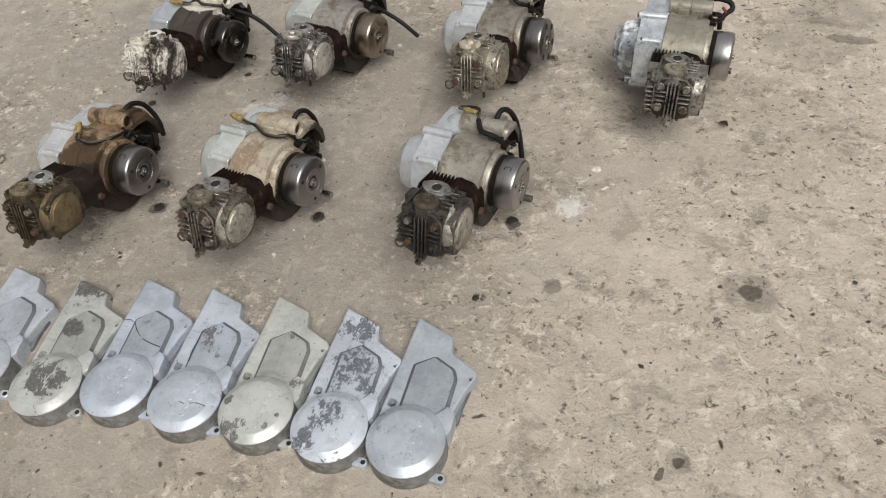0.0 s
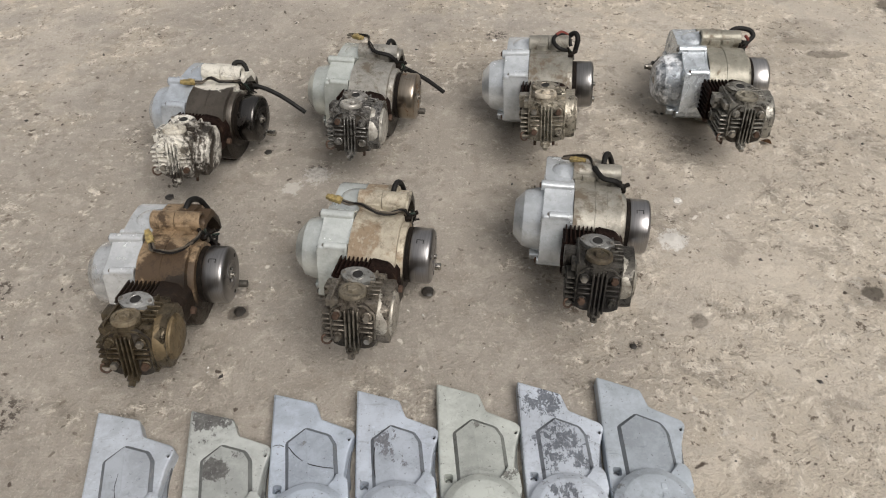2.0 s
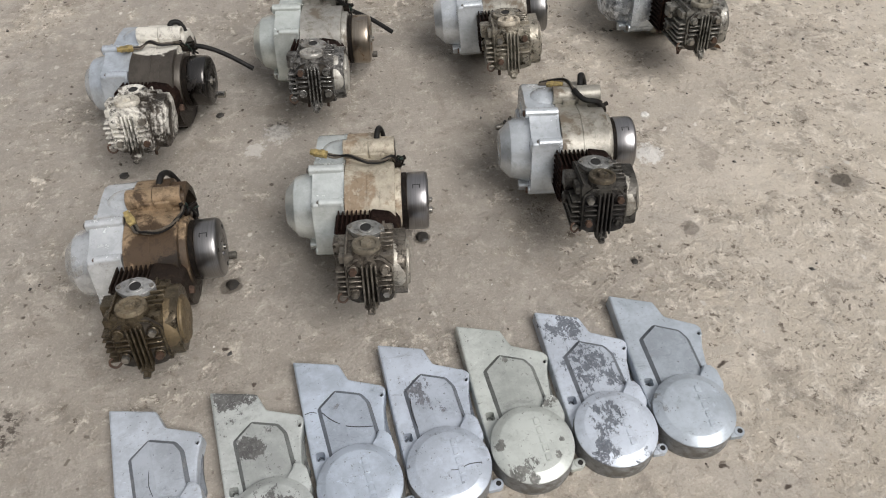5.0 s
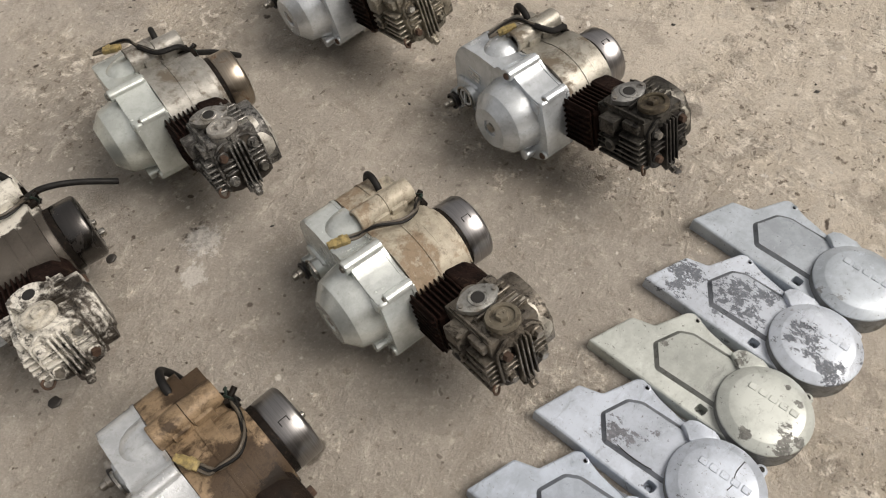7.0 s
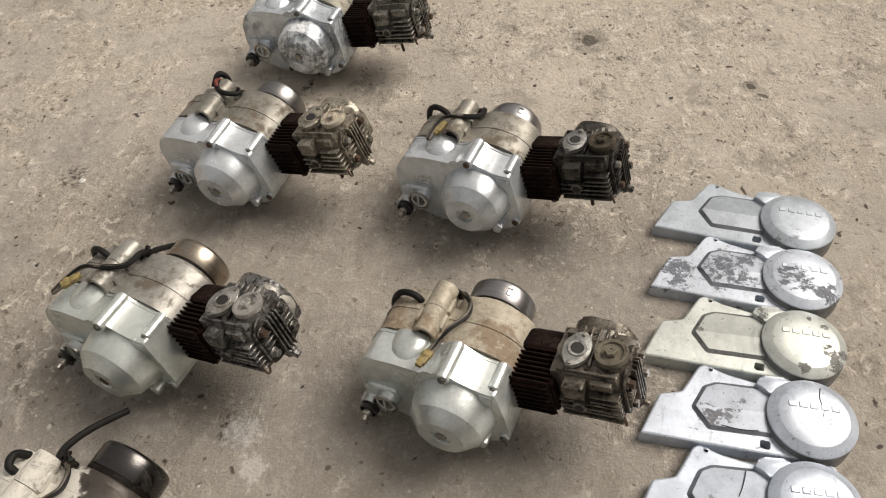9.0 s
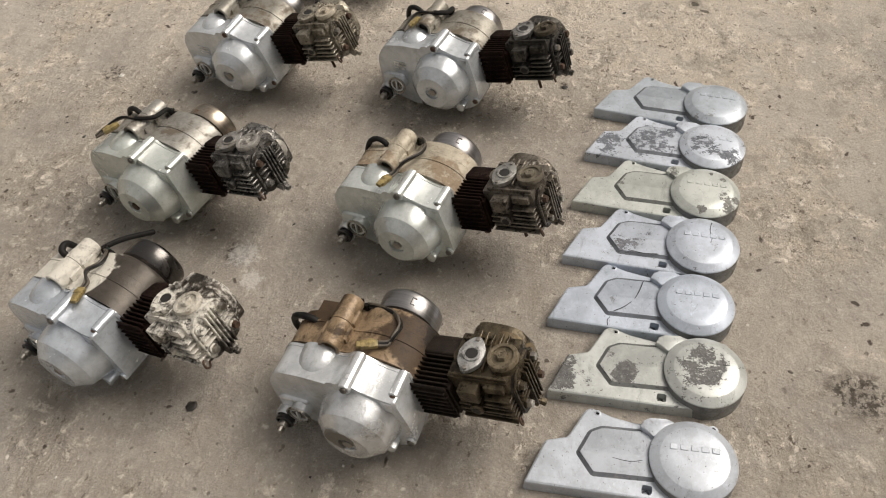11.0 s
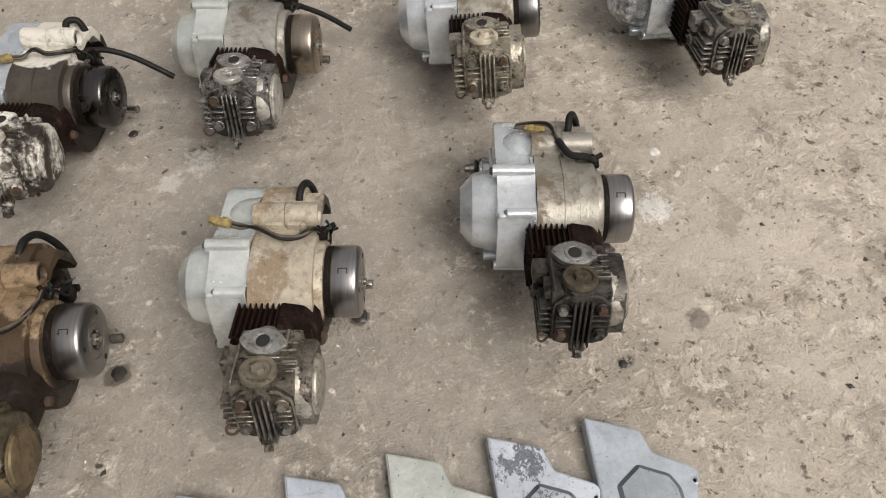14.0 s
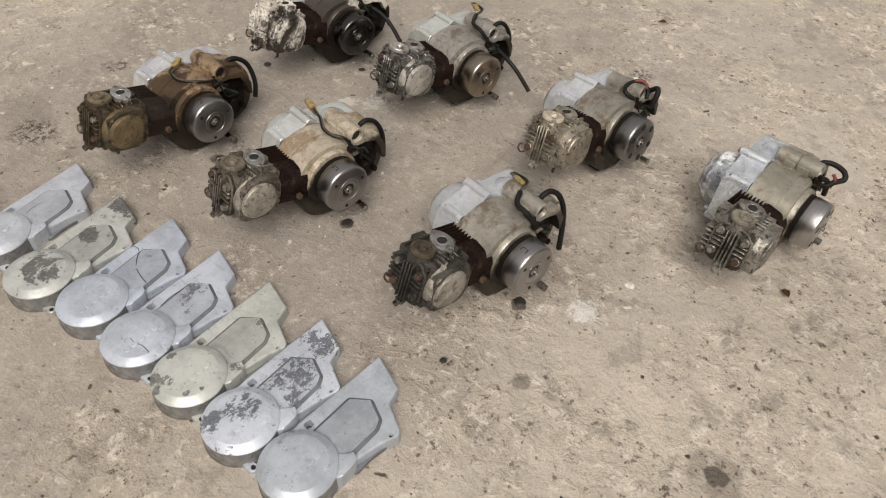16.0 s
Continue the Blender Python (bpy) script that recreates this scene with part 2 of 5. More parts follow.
def flaked(name, paint, bare, amount, seed, rough=0.5, patches_at=()):
    """Old silver paint that chips off down to grey metal."""
    n = Nodes(name)
    at = n.moved((seed * 2.3, seed * 1.1, seed * 0.7))
    patches = n.noise(30, 4, 0.6, at, 0.5)
    chips = n.noise(105, 6, 0.8, n.moved((seed * 2.3, seed * 1.1, seed * 0.7), (1, 0.62, 1)))
    m = n.math("ADD", patches, n.math("MULTIPLY", n.math("SUBTRACT", chips, 0.5), 1.7))
    for x, y, r, gain in patches_at:
        d = n.t.nodes.new("ShaderNodeVectorMath")
        d.operation = "DISTANCE"
        flat = n.moved((0, 0, 0), (1, 1, 0))
        n.put(d.inputs[0], flat)
        d.inputs[1].default_value = (x, y, 0)
        m = n.math("ADD", m, n.band(d.outputs["Value"], r, r * 0.35, 0, gain))
    edge = 0.84 - 0.42 * amount
    mask = n.band(m, edge, edge + 0.035)
    mask = n.math("MULTIPLY", mask, n.band(n.noise(190, 4, 0.8, n.moved((seed, 9, 1), (1, 1, 1))), 0.34, 0.48, 0.55, 1.0))
    col = n.mix(n.band(n.noise(15, 6, 0.72, at), 0.36, 0.64), paint, tuple(c * 0.74 for c in paint))
    # smeared dirt, scratches and specks
    col = n.mix(n.band(n.noise(22, 6, 0.8, n.moved((seed, 4, 2), (1, 2.2, 1)), 0.8), 0.54, 0.70, 0, 0.55), col, tuple(c * 0.45 for c in paint))
    col = n.mix(n.band(n.noise(60, 4, 0.7, n.moved((seed, 2, 2), (1, 9, 1)), 0.4), 0.66, 0.70, 0, 0.6), col, tuple(c * 0.35 for c in paint))
    col = n.mix(n.band(n.noise(40, 6, 0.8, n.moved((2, seed, 5)), 0.3), 0.58, 0.70, 0, 0.6), col, tuple(min(0.85, c * 1.22) for c in paint))
    col = n.mix(n.band(n.noise(160, 3, 0.7, at), 0.64, 0.72, 0, 0.75), col, (0.08, 0.072, 0.065))
    col = n.mix(mask, col, n.mix(n.band(chips, 0.35, 0.7), bare, tuple(c * 2.2 for c in bare)))
    n.bump(n.math("SUBTRACT", n.math("MULTIPLY", n.noise(240, 3, 0.7, at), 0.25), mask), 0.3, 0.0006)
    return n.done(col, n.band(mask, 0, 1, rough, 0.62), n.band(mask, 0, 1, 0.32, 0.05))


def plain(name, color, rough, metal=0.0, spread=0.3, scale=60, bump=0.15):
    n = Nodes(name)
    f = n.noise(scale, 6, 0.7)
    col = n.mix(n.band(f, 0.35, 0.7), tuple(c * (1 - spread) for c in color), tuple(min(1, c * (1 + spread)) for c in color))
    n.bump(f, bump, 0.001)
    return n.done(col, n.band(n.noise(scale * 0.4, 4), 0.3, 0.7, rough * 0.8, min(1, rough * 1.2)), metal)


def turned(name, color, rust, amount, seed, rough=0.32):
    """Turned steel with fine rings and spots of rust."""
    n = Nodes(name)
    at = n.moved((seed * 1.9, seed, seed * 2.7))
    mask = n.band(n.noise(26, 6, 0.75, at, 0.5), 0.75 - 0.4 * amount, 0.9 - 0.4 * amount)
    rings = n.noise(40, 3, 0.6, n.moved((0, 0, 0), (18, 0.4, 0.4)))
    col = n.mix(n.band(rings, 0.3, 0.7), tuple(c * 0.78 for c in color), color)
    col = n.mix(mask, col, rust)
    n.bump(rings, 0.08, 0.0005)
    return n.done(col, n.band(mask, 0, 1, rough, 0.6), n.band(mask, 0, 1, 1.0, 0.35))


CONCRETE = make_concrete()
RUBBER = plain("black_rubber", (0.0075, 0.007, 0.0065), 0.6)
RUBBER.node_tree.nodes["Principled BSDF"].inputs["Specular IOR Level"].default_value = 0.28
GREASE = casting("greasy_black_metal", (0.013, 0.010, 0.008), (0.006, 0.0045, 0.0035), 0.6, 5, 0.05, 0.45)
CYL_RUST = casting("rusty_cast_iron", (0.014, 0.0062, 0.0042), (0.006, 0.0032, 0.0025), 0.55, 8, 0.0, 0.7)
for m in (GREASE, CYL_RUST):
    m.node_tree.nodes["Principled BSDF"].inputs["Specular IOR Level"].default_value = 0.12
BOLT = plain("zinc_bolt_steel", (0.33, 0.31, 0.275), 0.35, 0.9)
DULL_BOLT = plain("dull_screw_steel", (0.13, 0.12, 0.105), 0.5, 0.7)
BOLT_RUST = plain("rusty_bolt", (0.075, 0.045, 0.030), 0.7, 0.3)
# plate behind the ribs; shade in the gaps is put into its colour
SHADED_PLATE = casting("shaded_front_plate", (0.060, 0.052, 0.042), (0.022, 0.018, 0.014), 0.55, 17, 0.2, 0.5)
HOLE = plain("dark_bore", (0.012, 0.011, 0.010), 0.6)
YELLOW = plain("yellowed_plastic", (0.25, 0.19, 0.075), 0.5, 0, 0.45, 120)
RED_WIRE = plain("red_wire_sleeve", (0.15, 0.028, 0.018), 0.6)
GREEN_WIRE = plain("dull_green_wire", (0.018, 0.034, 0.026), 0.5)
WIRE = plain("grey_wire_sleeve", (0.085, 0.070, 0.052), 0.5)
SEAL = plain("black_oil_seal", (0.022, 0.02, 0.019), 0.4)
CHROME = plain("worn_spline_steel", (0.48, 0.46, 0.42), 0.25, 1.0)
STAMP_PAINT = plain("worn_white_paint", (0.62, 0.61, 0.57), 0.6)
WALL_PAINT = plain("added_wall_plaster", (0.34, 0.32, 0.29), 0.9, 0, 0.12, 3)


# ---- mesh helpers ----
def part(name, bm, material, parent=None, label="", sharp=38):
    me = bpy.data.meshes.new(name)
    bmesh.ops.recalc_face_normals(bm, faces=bm.faces)
    bm.to_mesh(me)
    bm.free()
    me.polygons.foreach_set("use_smooth", [True] * len(me.polygons))
    me.set_sharp_from_angle(angle=radians(sharp))
    me.materials.append(material)
    ob = new(name, me)
    if parent is not None:
        ob.parent = parent
    if label:
        ob["label"] = label
    return ob


def fillet(pts, r, steps=3):
    """A polygon with its corners rounded."""
    out = []
    for i, p in enumerate(pts):
        p, a, b = Vector(p), Vector(pts[i - 1]), Vector(pts[(i + 1) % len(pts)])
        cut = min(r, (a - p).length * 0.45, (b - p).length * 0.45)
        s, e = p + (a - p).normalized() * cut, p + (b - p).normalized() * cut
        out += [(s * (1 - k) ** 2 + p * 2 * k * (1 - k) + e * k ** 2) for k in (j / steps for j in range(steps + 1))]
    return out


X_WAY = Matrix(((0, 0, 1, 0), (1, 0, 0, 0), (0, 1, 0, 0), (0, 0, 0, 1)))  # (u, v, w) -> (x=w, y=u, z=v)


def prism(bm, pts, w0, w1, m=None, bevel=0.0, segs=2):
    """A polygon in u, v drawn out from w0 to w1, with the rim of the w1 end rounded."""
    m = m or Matrix()
    lo = [bm.verts.new(m @ Vector((p[0], p[1], w0))) for p in pts]
    hi = [bm.verts.new(m @ Vector((p[0], p[1], w1))) for p in pts]
    k = len(pts)
    bm.faces.new(lo[::-1])
    top = bm.faces.new(hi)
    for i in range(k):
        bm.faces.new((lo[i], lo[(i + 1) % k], hi[(i + 1) % k], hi[i]))
    if bevel:
        bmesh.ops.bevel(bm, geom=list(top.edges), offset=bevel, segments=segs, profile=0.6, affect="EDGES", clamp_overlap=True)


def block(bm, lo, hi, m=None, bevel=0.0, segs=2):
    m = m or Matrix()
    vs = [bm.verts.new(m @ Vector((x, y, z))) for x in (lo[0], hi[0]) for y in (lo[1], hi[1]) for z in (lo[2], hi[2])]
    fs = [bm.faces.new([vs[i] for i in f]) for f in ((0, 1, 3, 2), (4, 6, 7, 5), (0, 4, 5, 1), (2, 3, 7, 6), (0, 2, 6, 4), (1, 5, 7, 3))]
    if bevel:
        bmesh.ops.bevel(bm, geom=list({e for f in fs for e in f.edges}), offset=bevel, segments=segs, profile=0.6, affect="EDGES", clamp_overlap=True)


def lathe(bm, profile, m=None, seg=32, start=0.0):
    """A profile of (radius, height) turned about the w axis of m."""
    m = m or Matrix()
    rings = []
    for r, h in profile:
        if r < 1e-6:
            rings.append([bm.verts.new(m @ Vector((0, 0, h)))])
        else:
            rings.append([bm.verts.new(m @ Vector((r * math.cos(a), r * math.sin(a), h))) for a in (start + 2 * math.pi * i / seg for i in range(seg))])
    for a, b in zip(rings, rings[1:]):
        for i in range(seg):
            j = (i + 1) % seg
            if len(a) == 1 and len(b) == 1:
                continue
            if len(a) == 1:
                bm.faces.new((a[0], b[j], b[i]))
            elif len(b) == 1:
                bm.faces.new((a[i], a[j], b[0]))
            else:
                bm.faces.new((a[i], a[j], b[j], b[i]))
    for ring, flip in ((rings[0], True), (rings[-1], False)):
        if len(ring) > 2:
            bm.faces.new(ring[::-1] if flip else ring)


def along(p, way):
    """Axes at p whose w axis points along way."""
    return Matrix.Translation(p) @ Vector(way).to_track_quat("Z", "Y").to_matrix().to_4x4()


def rod(bm, p0, p1, r, seg=16, chamfer=0.0, start=0.0):
    p0, p1 = Vector(p0), Vector(p1)
    h = (p1 - p0).length
    c = chamfer or r * 0.15
    lathe(bm, [(r - c, 0), (r, c), (r, h - c), (r - c, h)], along(p0, p1 - p0), seg, start)


def tube(bm, pts, r, seg=8, steps=6):
    """A round cable through the points."""
    P = [Vector(p) for p in pts]
    P = [P[0] * 2 - P[1]] + P + [P[-1] * 2 - P[-2]]
    line = []
    for i in range(1, len(P) - 2):
        for k in range(steps):
            t = k / steps
            a, b, c, d = P[i - 1], P[i], P[i + 1], P[i + 2]
            line.append(0.5 * (2 * b + (c - a) * t + (2 * a - 5 * b + 4 * c - d) * t * t + (3 * b - a - 3 * c + d) * t ** 3))
    line.append(P[-2])
    rings, side = [], Vector((0.3, 0.2, 0.9))
    for i, p in enumerate(line):
        way = (line[min(i + 1, len(line) - 1)] - line[max(i - 1, 0)]).normalized()
        side = (side - way * side.dot(way)).normalized()
        up = way.cross(side)
        rings.append([bm.verts.new(p + (side * math.cos(a) + up * math.sin(a)) * r) for a in (2 * math.pi * k / seg for k in range(seg))])
    for a, b in zip(rings, rings[1:]):
        for i in range(seg):
            bm.faces.new((a[i], a[(i + 1) % seg], b[(i + 1) % seg], b[i]))
    bm.faces.new(rings[0][::-1])
    bm.faces.new(rings[-1])


def roughen(bm, amount, scale, seed):
    """Uneven hand of dirt and casting on the faces."""
    off = Vector((seed * 7.3, seed * 3.7, seed * 1.9))
    for v in bm.verts:
        v.co += noise.noise_vector(v.co * scale + off) * amount


def hexagon(bm, p, way, r, h, cap=0.25):
    lathe(bm, [(r, 0), (r, h * (1 - cap)), (r * 0.86, h)], along(p, way), 6)


# ---- the place ----
def build_setting():
    bm = bmesh.new()
    bmesh.ops.create_grid(bm, x_segments=8, y_segments=8, size=60)
    tagged(part("ground", bm, CONCRETE), "worn beige grey concrete floor with oil stains", "floor", kind="structure")
    # walls out of view, added to hold back low sky and darken reflections
    bm = bmesh.new()
    block(bm, (-14.0, 13.8, 0), (7.0, 14.0, 2.4))
    tagged(part("unseen_wall_back", bm, WALL_PAINT), "plain unseen wall added at the back to block low sky", "wall", kind="structure")
    for name, lo, hi in (("unseen_wall_front", (-14.0, -3.7, 0), (7.0, -3.5, 2.8)), ("unseen_wall_left", (-14.2, -3.7, 0), (-14.0, 14.0, 1.4)), ("unseen_wall_right", (7.0, -3.7, 0), (7.2, 14.0, 2.8))):
        bm = bmesh.new()
        block(bm, lo, hi)
        tagged(part(name, bm, WALL_PAINT), "plain unseen wall added round the place to shape the light", "wall", kind="structure")

build_setting()

# ---- engines ----
LEAN_UP = radians(16)
CRANK = Vector((0, 0, 0.105))
FLY_Y = 0.008
S_WAY, U_WAY = Vector((0, -math.cos(LEAN_UP), math.sin(LEAN_UP))), Vector((0, math.sin(LEAN_UP), math.cos(LEAN_UP)))
# x across, s out along the barrel, u square to it
BARREL = Matrix(((1, 0, 0, 0), (0, S_WAY.y, U_WAY.y, 0), (0, S_WAY.z, U_WAY.z, CRANK.z), (0, 0, 0, 1)))


def on_barrel(x, s, u):
    return BARREL @ Vector((x, s, u))


CASE = [(-0.064, 0.142), (-0.052, 0.160), (-0.030, 0.174), (0.000, 0.180), (0.030, 0.176), (0.052, 0.166), (0.100, 0.169), (0.146, 0.154), (0.164, 0.118),
        (0.162, 0.062), (0.140, 0.030), (0.085, 0.014), (0.020, 0.010), (-0.035, 0.018), (-0.062, 0.042), (-0.072, 0.080)]
# the top dips like a saddle between the two long bolt ridges
COVER = [(-0.050, 0.168), (-0.038, 0.1665), (-0.018, 0.168), (0.004, 0.174), (0.020, 0.1815), (0.034, 0.181), (0.050, 0.164), (0.104, 0.160), (0.149, 0.150), (0.166, 0.114),
         (0.163, 0.060), (0.141, 0.028), (0.085, 0.014), (0.010, 0.022), (-0.045, 0.036), (-0.068, 0.054), (-0.075, 0.070), (-0.066, 0.114)]


def make_engine(at, yaw, look_of, label, seed):
    """A small horizontal single-cylinder motorcycle engine, crank across x, barrel towards -y."""
    m_case, m_cover, m_head, m_fly, m_cap = look_of["case"], look_of["cover"], look_of["head"], look_of["fly"], look_of["cap"]
    eng = tagged(new("motorcycle_engine"), label, "engine", "engines on the floor")
    flip = Matrix(((0, 0, -1, 0), (1, 0, 0, 0), (0, 1, 0, 0), (0, 0, 0, 1)))

    # crankcase: two halves with a seam, mounting tube, feet
    right = bmesh.new()
    prism(right, fillet(CASE, 0.014), -0.020, 0.0205, X_WAY, 0.0015, 1)
    tube_end = [(0.0180, 0.0), (0.0180, 0.0435), (0.0168, 0.0450), (0.0132, 0.0450), (0.0122, 0.0435), (0.0122, 0.030), (0, 0.030)]
    lathe(right, tube_end, along((0.0205, 0.078, 0.1725), (-1, 0, 0)), 28)
    block(right, (-0.007, 0.056, 0.150), (0.0195, 0.100, 0.1790), None, 0.005, 2)
    part("crankcase", right, m_case, eng)
    left = bmesh.new()
    prism(left, fillet(CASE[:6] + [(0.064, 0.120), (0.060, 0.060), (0.052, 0.020)] + CASE[12:], 0.012), 0.0402, 0.066, X_WAY, 0.004)
    prism(left, fillet(CASE, 0.014), 0.0215, 0.040, X_WAY, 0.002)
    wall = [(0.050, 0.158), (0.100, 0.158), (0.134, 0.151), (0.152, 0.115), (0.151, 0.085), (0.142, 0.088), (0.140, 0.112), (0.126, 0.141), (0.098, 0.150), (0.058, 0.148)]
    prism(left, wall, 0.036, 0.066, X_WAY, 0.002)
    lathe(left, tube_end, along((0.0215, 0.078, 0.1725), (1, 0, 0)), 28)
    block(left, (0.0225, 0.056, 0.150), (0.050, 0.100, 0.1790), None, 0.005, 2)
    lathe(left, [(0.062, 0.060), (0.0615, 0.074), (0.0595, 0.0768), (0.05, 0.0768)], X_WAY @ Matrix.Translation((0.005, 0.107, 0)), 40)
    part("crankcase_half", left, m_case, eng)
    bm = bmesh.new()
    centre = Vector((0.04, 0.095))
    prism(bm, [p + (p - centre).normalized() * 0.0014 for p in fillet(CASE, 0.014)], 0.0188, 0.0228, X_WAY, 0.0007, 1)
    part("joint_seam", bm, m_case, eng)
    for x in (-0.0105, 0.0525):
        bm = bmesh.new()
        rod(bm, (x, 0.078, 0.1725), (x + (0.006 if x > 0 else -0.006), 0.078, 0.1725), 0.0118, 18, 0.0003)
        part("mount_bore", bm, HOLE, eng, "dark open bore of the mounting tube")
    for lo, hi in (((-0.02, 0.0, 0.0), (0.05, 0.05, 0.02)), ((0.024, -0.034, 0.010), (0.058, -0.004, 0.040)), ((-0.02, 0.10, 0.008), (0.03, 0.125, 0.03))):
        bm = bmesh.new()
        block(bm, lo, hi, None, 0.006, 3)
        roughen(bm, 0.0015, 60, seed)
        part("foot", bm, GREASE, eng, "black oily cast foot")
    # greasy sprocket chamber behind the flywheel
    bm = bmesh.new()
    prism(bm, fillet([(0.062, 0.150), (0.098, 0.152), (0.126, 0.138), (0.142, 0.108), (0.142, 0.066), (0.124, 0.036), (0.085, 0.022), (0.056, 0.024)], 0.01), 0.0395, 0.044, X_WAY, 0.001)
    rod(bm, (0.044, 0.098, 0.085), (0.070, 0.098, 0.085), 0.011, 18, 0.002)
    rod(bm, (0.044, 0.098, 0.085), (0.052, 0.098, 0.085), 0.026, 26, 0.002)
    rod(bm, (0.044, 0.070, 0.135), (0.062, 0.070, 0.135), 0.007)
    rod(bm, (0.044, 0.128, 0.055), (0.060, 0.128, 0.055), 0.006)
    roughen(bm, 0.0012, 60, seed)
    part("sprocket_chamber", bm, GREASE, eng, "black greasy recess with the sprocket shaft")
    bm = bmesh.new()
    rod(bm, (0.040, 0.044, 0.040), (0.124, 0.044, 0.040), 0.0062, 14, 0.001)
    shaft = part("shift_shaft", bm, CHROME, eng, "splined steel shift shaft")
    bm = bmesh.new()
    rod(bm, (0.115, 0.044, 0.040), (0.132, 0.044, 0.040), 0.0072, 12, 0.001)
    part("spline", bm, DULL_BOLT if seed % 2 else CHROME, shaft)

    # clutch cover with dome, bolt ridges and kick shaft
    bm = bmesh.new()
    prism(bm, fillet(COVER, 0.013, 4), 0.0215, 0.076, flip, 0.012, 4)
    block(bm, (-0.079, -0.047, 0.140), (-0.052, -0.026, 0.164), None, 0.006)
    cover = part("clutch_cover", bm, m_cover, eng, look_of["cover_label"])
    bm = bmesh.new()
    flange = fillet(COVER, 0.013, 4)
    mid = Vector((0.045, 0.1))
    prism(bm, [p + (p - mid).normalized() * 0.0014 for p in flange], 0.0210, 0.0262, flip, 0.0008, 1)
    part("joint_flange", bm, m_cover, cover)
    for y, z, x0, x1, r in ((0.024, 0.1775, 0.021, 0.083, 0.0100), (-0.043, 0.1635, 0.021, 0.064, 0.0086), (-0.066, 0.066, 0.021, 0.080, 0.0082),
                            (0.146, 0.130, 0.021, 0.070, 0.0075), (0.151, 0.052, 0.021, 0.070, 0.0075), (0.062, 0.020, 0.021, 0.074, 0.0078), (-0.018, 0.030, 0.021, 0.072, 0.0078)):
        bm = bmesh.new()
        rod(bm, (-x0, y, z), (-x1, y, z), r, 18, 0.0014)
        part("bolt_ridge", bm, m_cover, cover)
    bm = bmesh.new()
    lathe(bm, [(0.0360, 0.0215), (0.0340, 0.042), (0.0300, 0.054), (0.0235, 0.0635), (0.0135, 0.0700), (0, 0.0725)], flip @ Matrix.Translation((0.092, 0.1380, 0)), 40)
    part("cast_bulge", bm, m_cover, cover, sharp=60)
    for pts, w0, w1 in (([(0.100, 0.088), (0.158, 0.082), (0.158, 0.030), (0.115, 0.022)], 0.05, 0.082),):
        bm = bmesh.new()
        prism(bm, fillet(pts, 0.013), w0, w1, flip, 0.010, 3)
        part("cast_bulge", bm, m_cover, cover)
    bm = bmesh.new()
    prof = [(0.0665, 0.060), (0.0640, 0.074), (0.0590, 0.0960), (0.0560, 0.1080), (0.0545, 0.1115), (0.0515, 0.1140), (0.0365, 0.1280), (0.0350, 0.1290), (0.016, 0.1290), (0.0145, 0.1282), (0.0135, 0.1245), (0, 0.1245)]
    lathe(bm, prof, flip @ Matrix.Translation((0.010, 0.102, 0)), 56)
    part("clutch_dome", bm, look_of.get("dome", m_cover), cover, sharp=16)
    bm = bmesh.new()
    hexagon(bm, (-0.1235, 0.010, 0.102), (-1, 0, 0), 0.0088, 0.0050)
    part("dome_plug", bm, BOLT_RUST if seed == 5 else BOLT, cover)
    for y, z, a in ((0.040, 0.050, 0), (-0.036, 0.052, 1)):
        bm = bmesh.new()
        prism(bm, fillet([(y - 0.012, z + 0.006), (y, z + 0.010), (y + 0.012, z + 0.006), (y + 0.006, z - 0.012), (y - 0.006, z - 0.012)], 0.004), 0.074, 0.094, flip, 0.003)
        part("ear", bm, m_cover, cover)
    for y, z, x in ((0.024, 0.1775, 0.083), (-0.043, 0.1635, 0.064), (-0.066, 0.066, 0.080), (0.146, 0.130, 0.070), (0.062, 0.020, 0.074), (-0.018, 0.030, 0.072)):
        bm = bmesh.new()
        lathe(bm, [(0.0058, 0), (0.0058, 0.002), (0.0040, 0.0036), (0.0016, 0.0036), (0.0014, 0.0022), (0, 0.0022)], along((-x, y, z), (-1, 0, 0)), 12)
        part("screw", bm, BOLT_RUST if (seed + int(y * 1000)) % 3 == 0 else DULL_BOLT, cover)
    bm = bmesh.new()
    lathe(bm, [(0.0175, 0.06), (0.0172, 0.092), (0.0155, 0.095), (0.012, 0.095), (0.012, 0.090), (0, 0.090)], flip @ Matrix.Translation((0.115, 0.067, 0)), 26)
    block(bm, (-0.098, 0.1135, 0.053), (-0.088, 0.1165, 0.081), None, 0.001)
    part("oil_cap", bm, m_cover, cover, "round oil filler cap with a finger bar")
    bm = bmesh.new()
    lathe(bm, [(0.0182, 0.0935), (0.0208, 0.0935), (0.0208, 0.0970), (0.0182, 0.0970), (0.0182, 0.0935)], flip @ Matrix.Translation((0.115, 0.067, 0)), 26)
    part("cap_ring", bm, CHROME, cover)
    if look_of.get("stamp"):
        bm = bmesh.new()
        block(bm, (-0.0768, 0.096, 0.0955), (-0.0755, 0.128, 0.1195), None, 0.0004, 1)
        stamp = part("stamp", bm, m_cover, cover, "small raised plate with worn cast marks")
        for z, ends in ((0.1145, (0.0985, 0.1115, 0.1135, 0.1255)), (0.1075, (0.0985, 0.1060, 0.1085, 0.1190, 0.1210, 0.1255)), (0.1005, (0.1010, 0.1120, 0.1145, 0.1235))):
            for y0, y1 in zip(ends[::2], ends[1::2]):
                bm = bmesh.new()
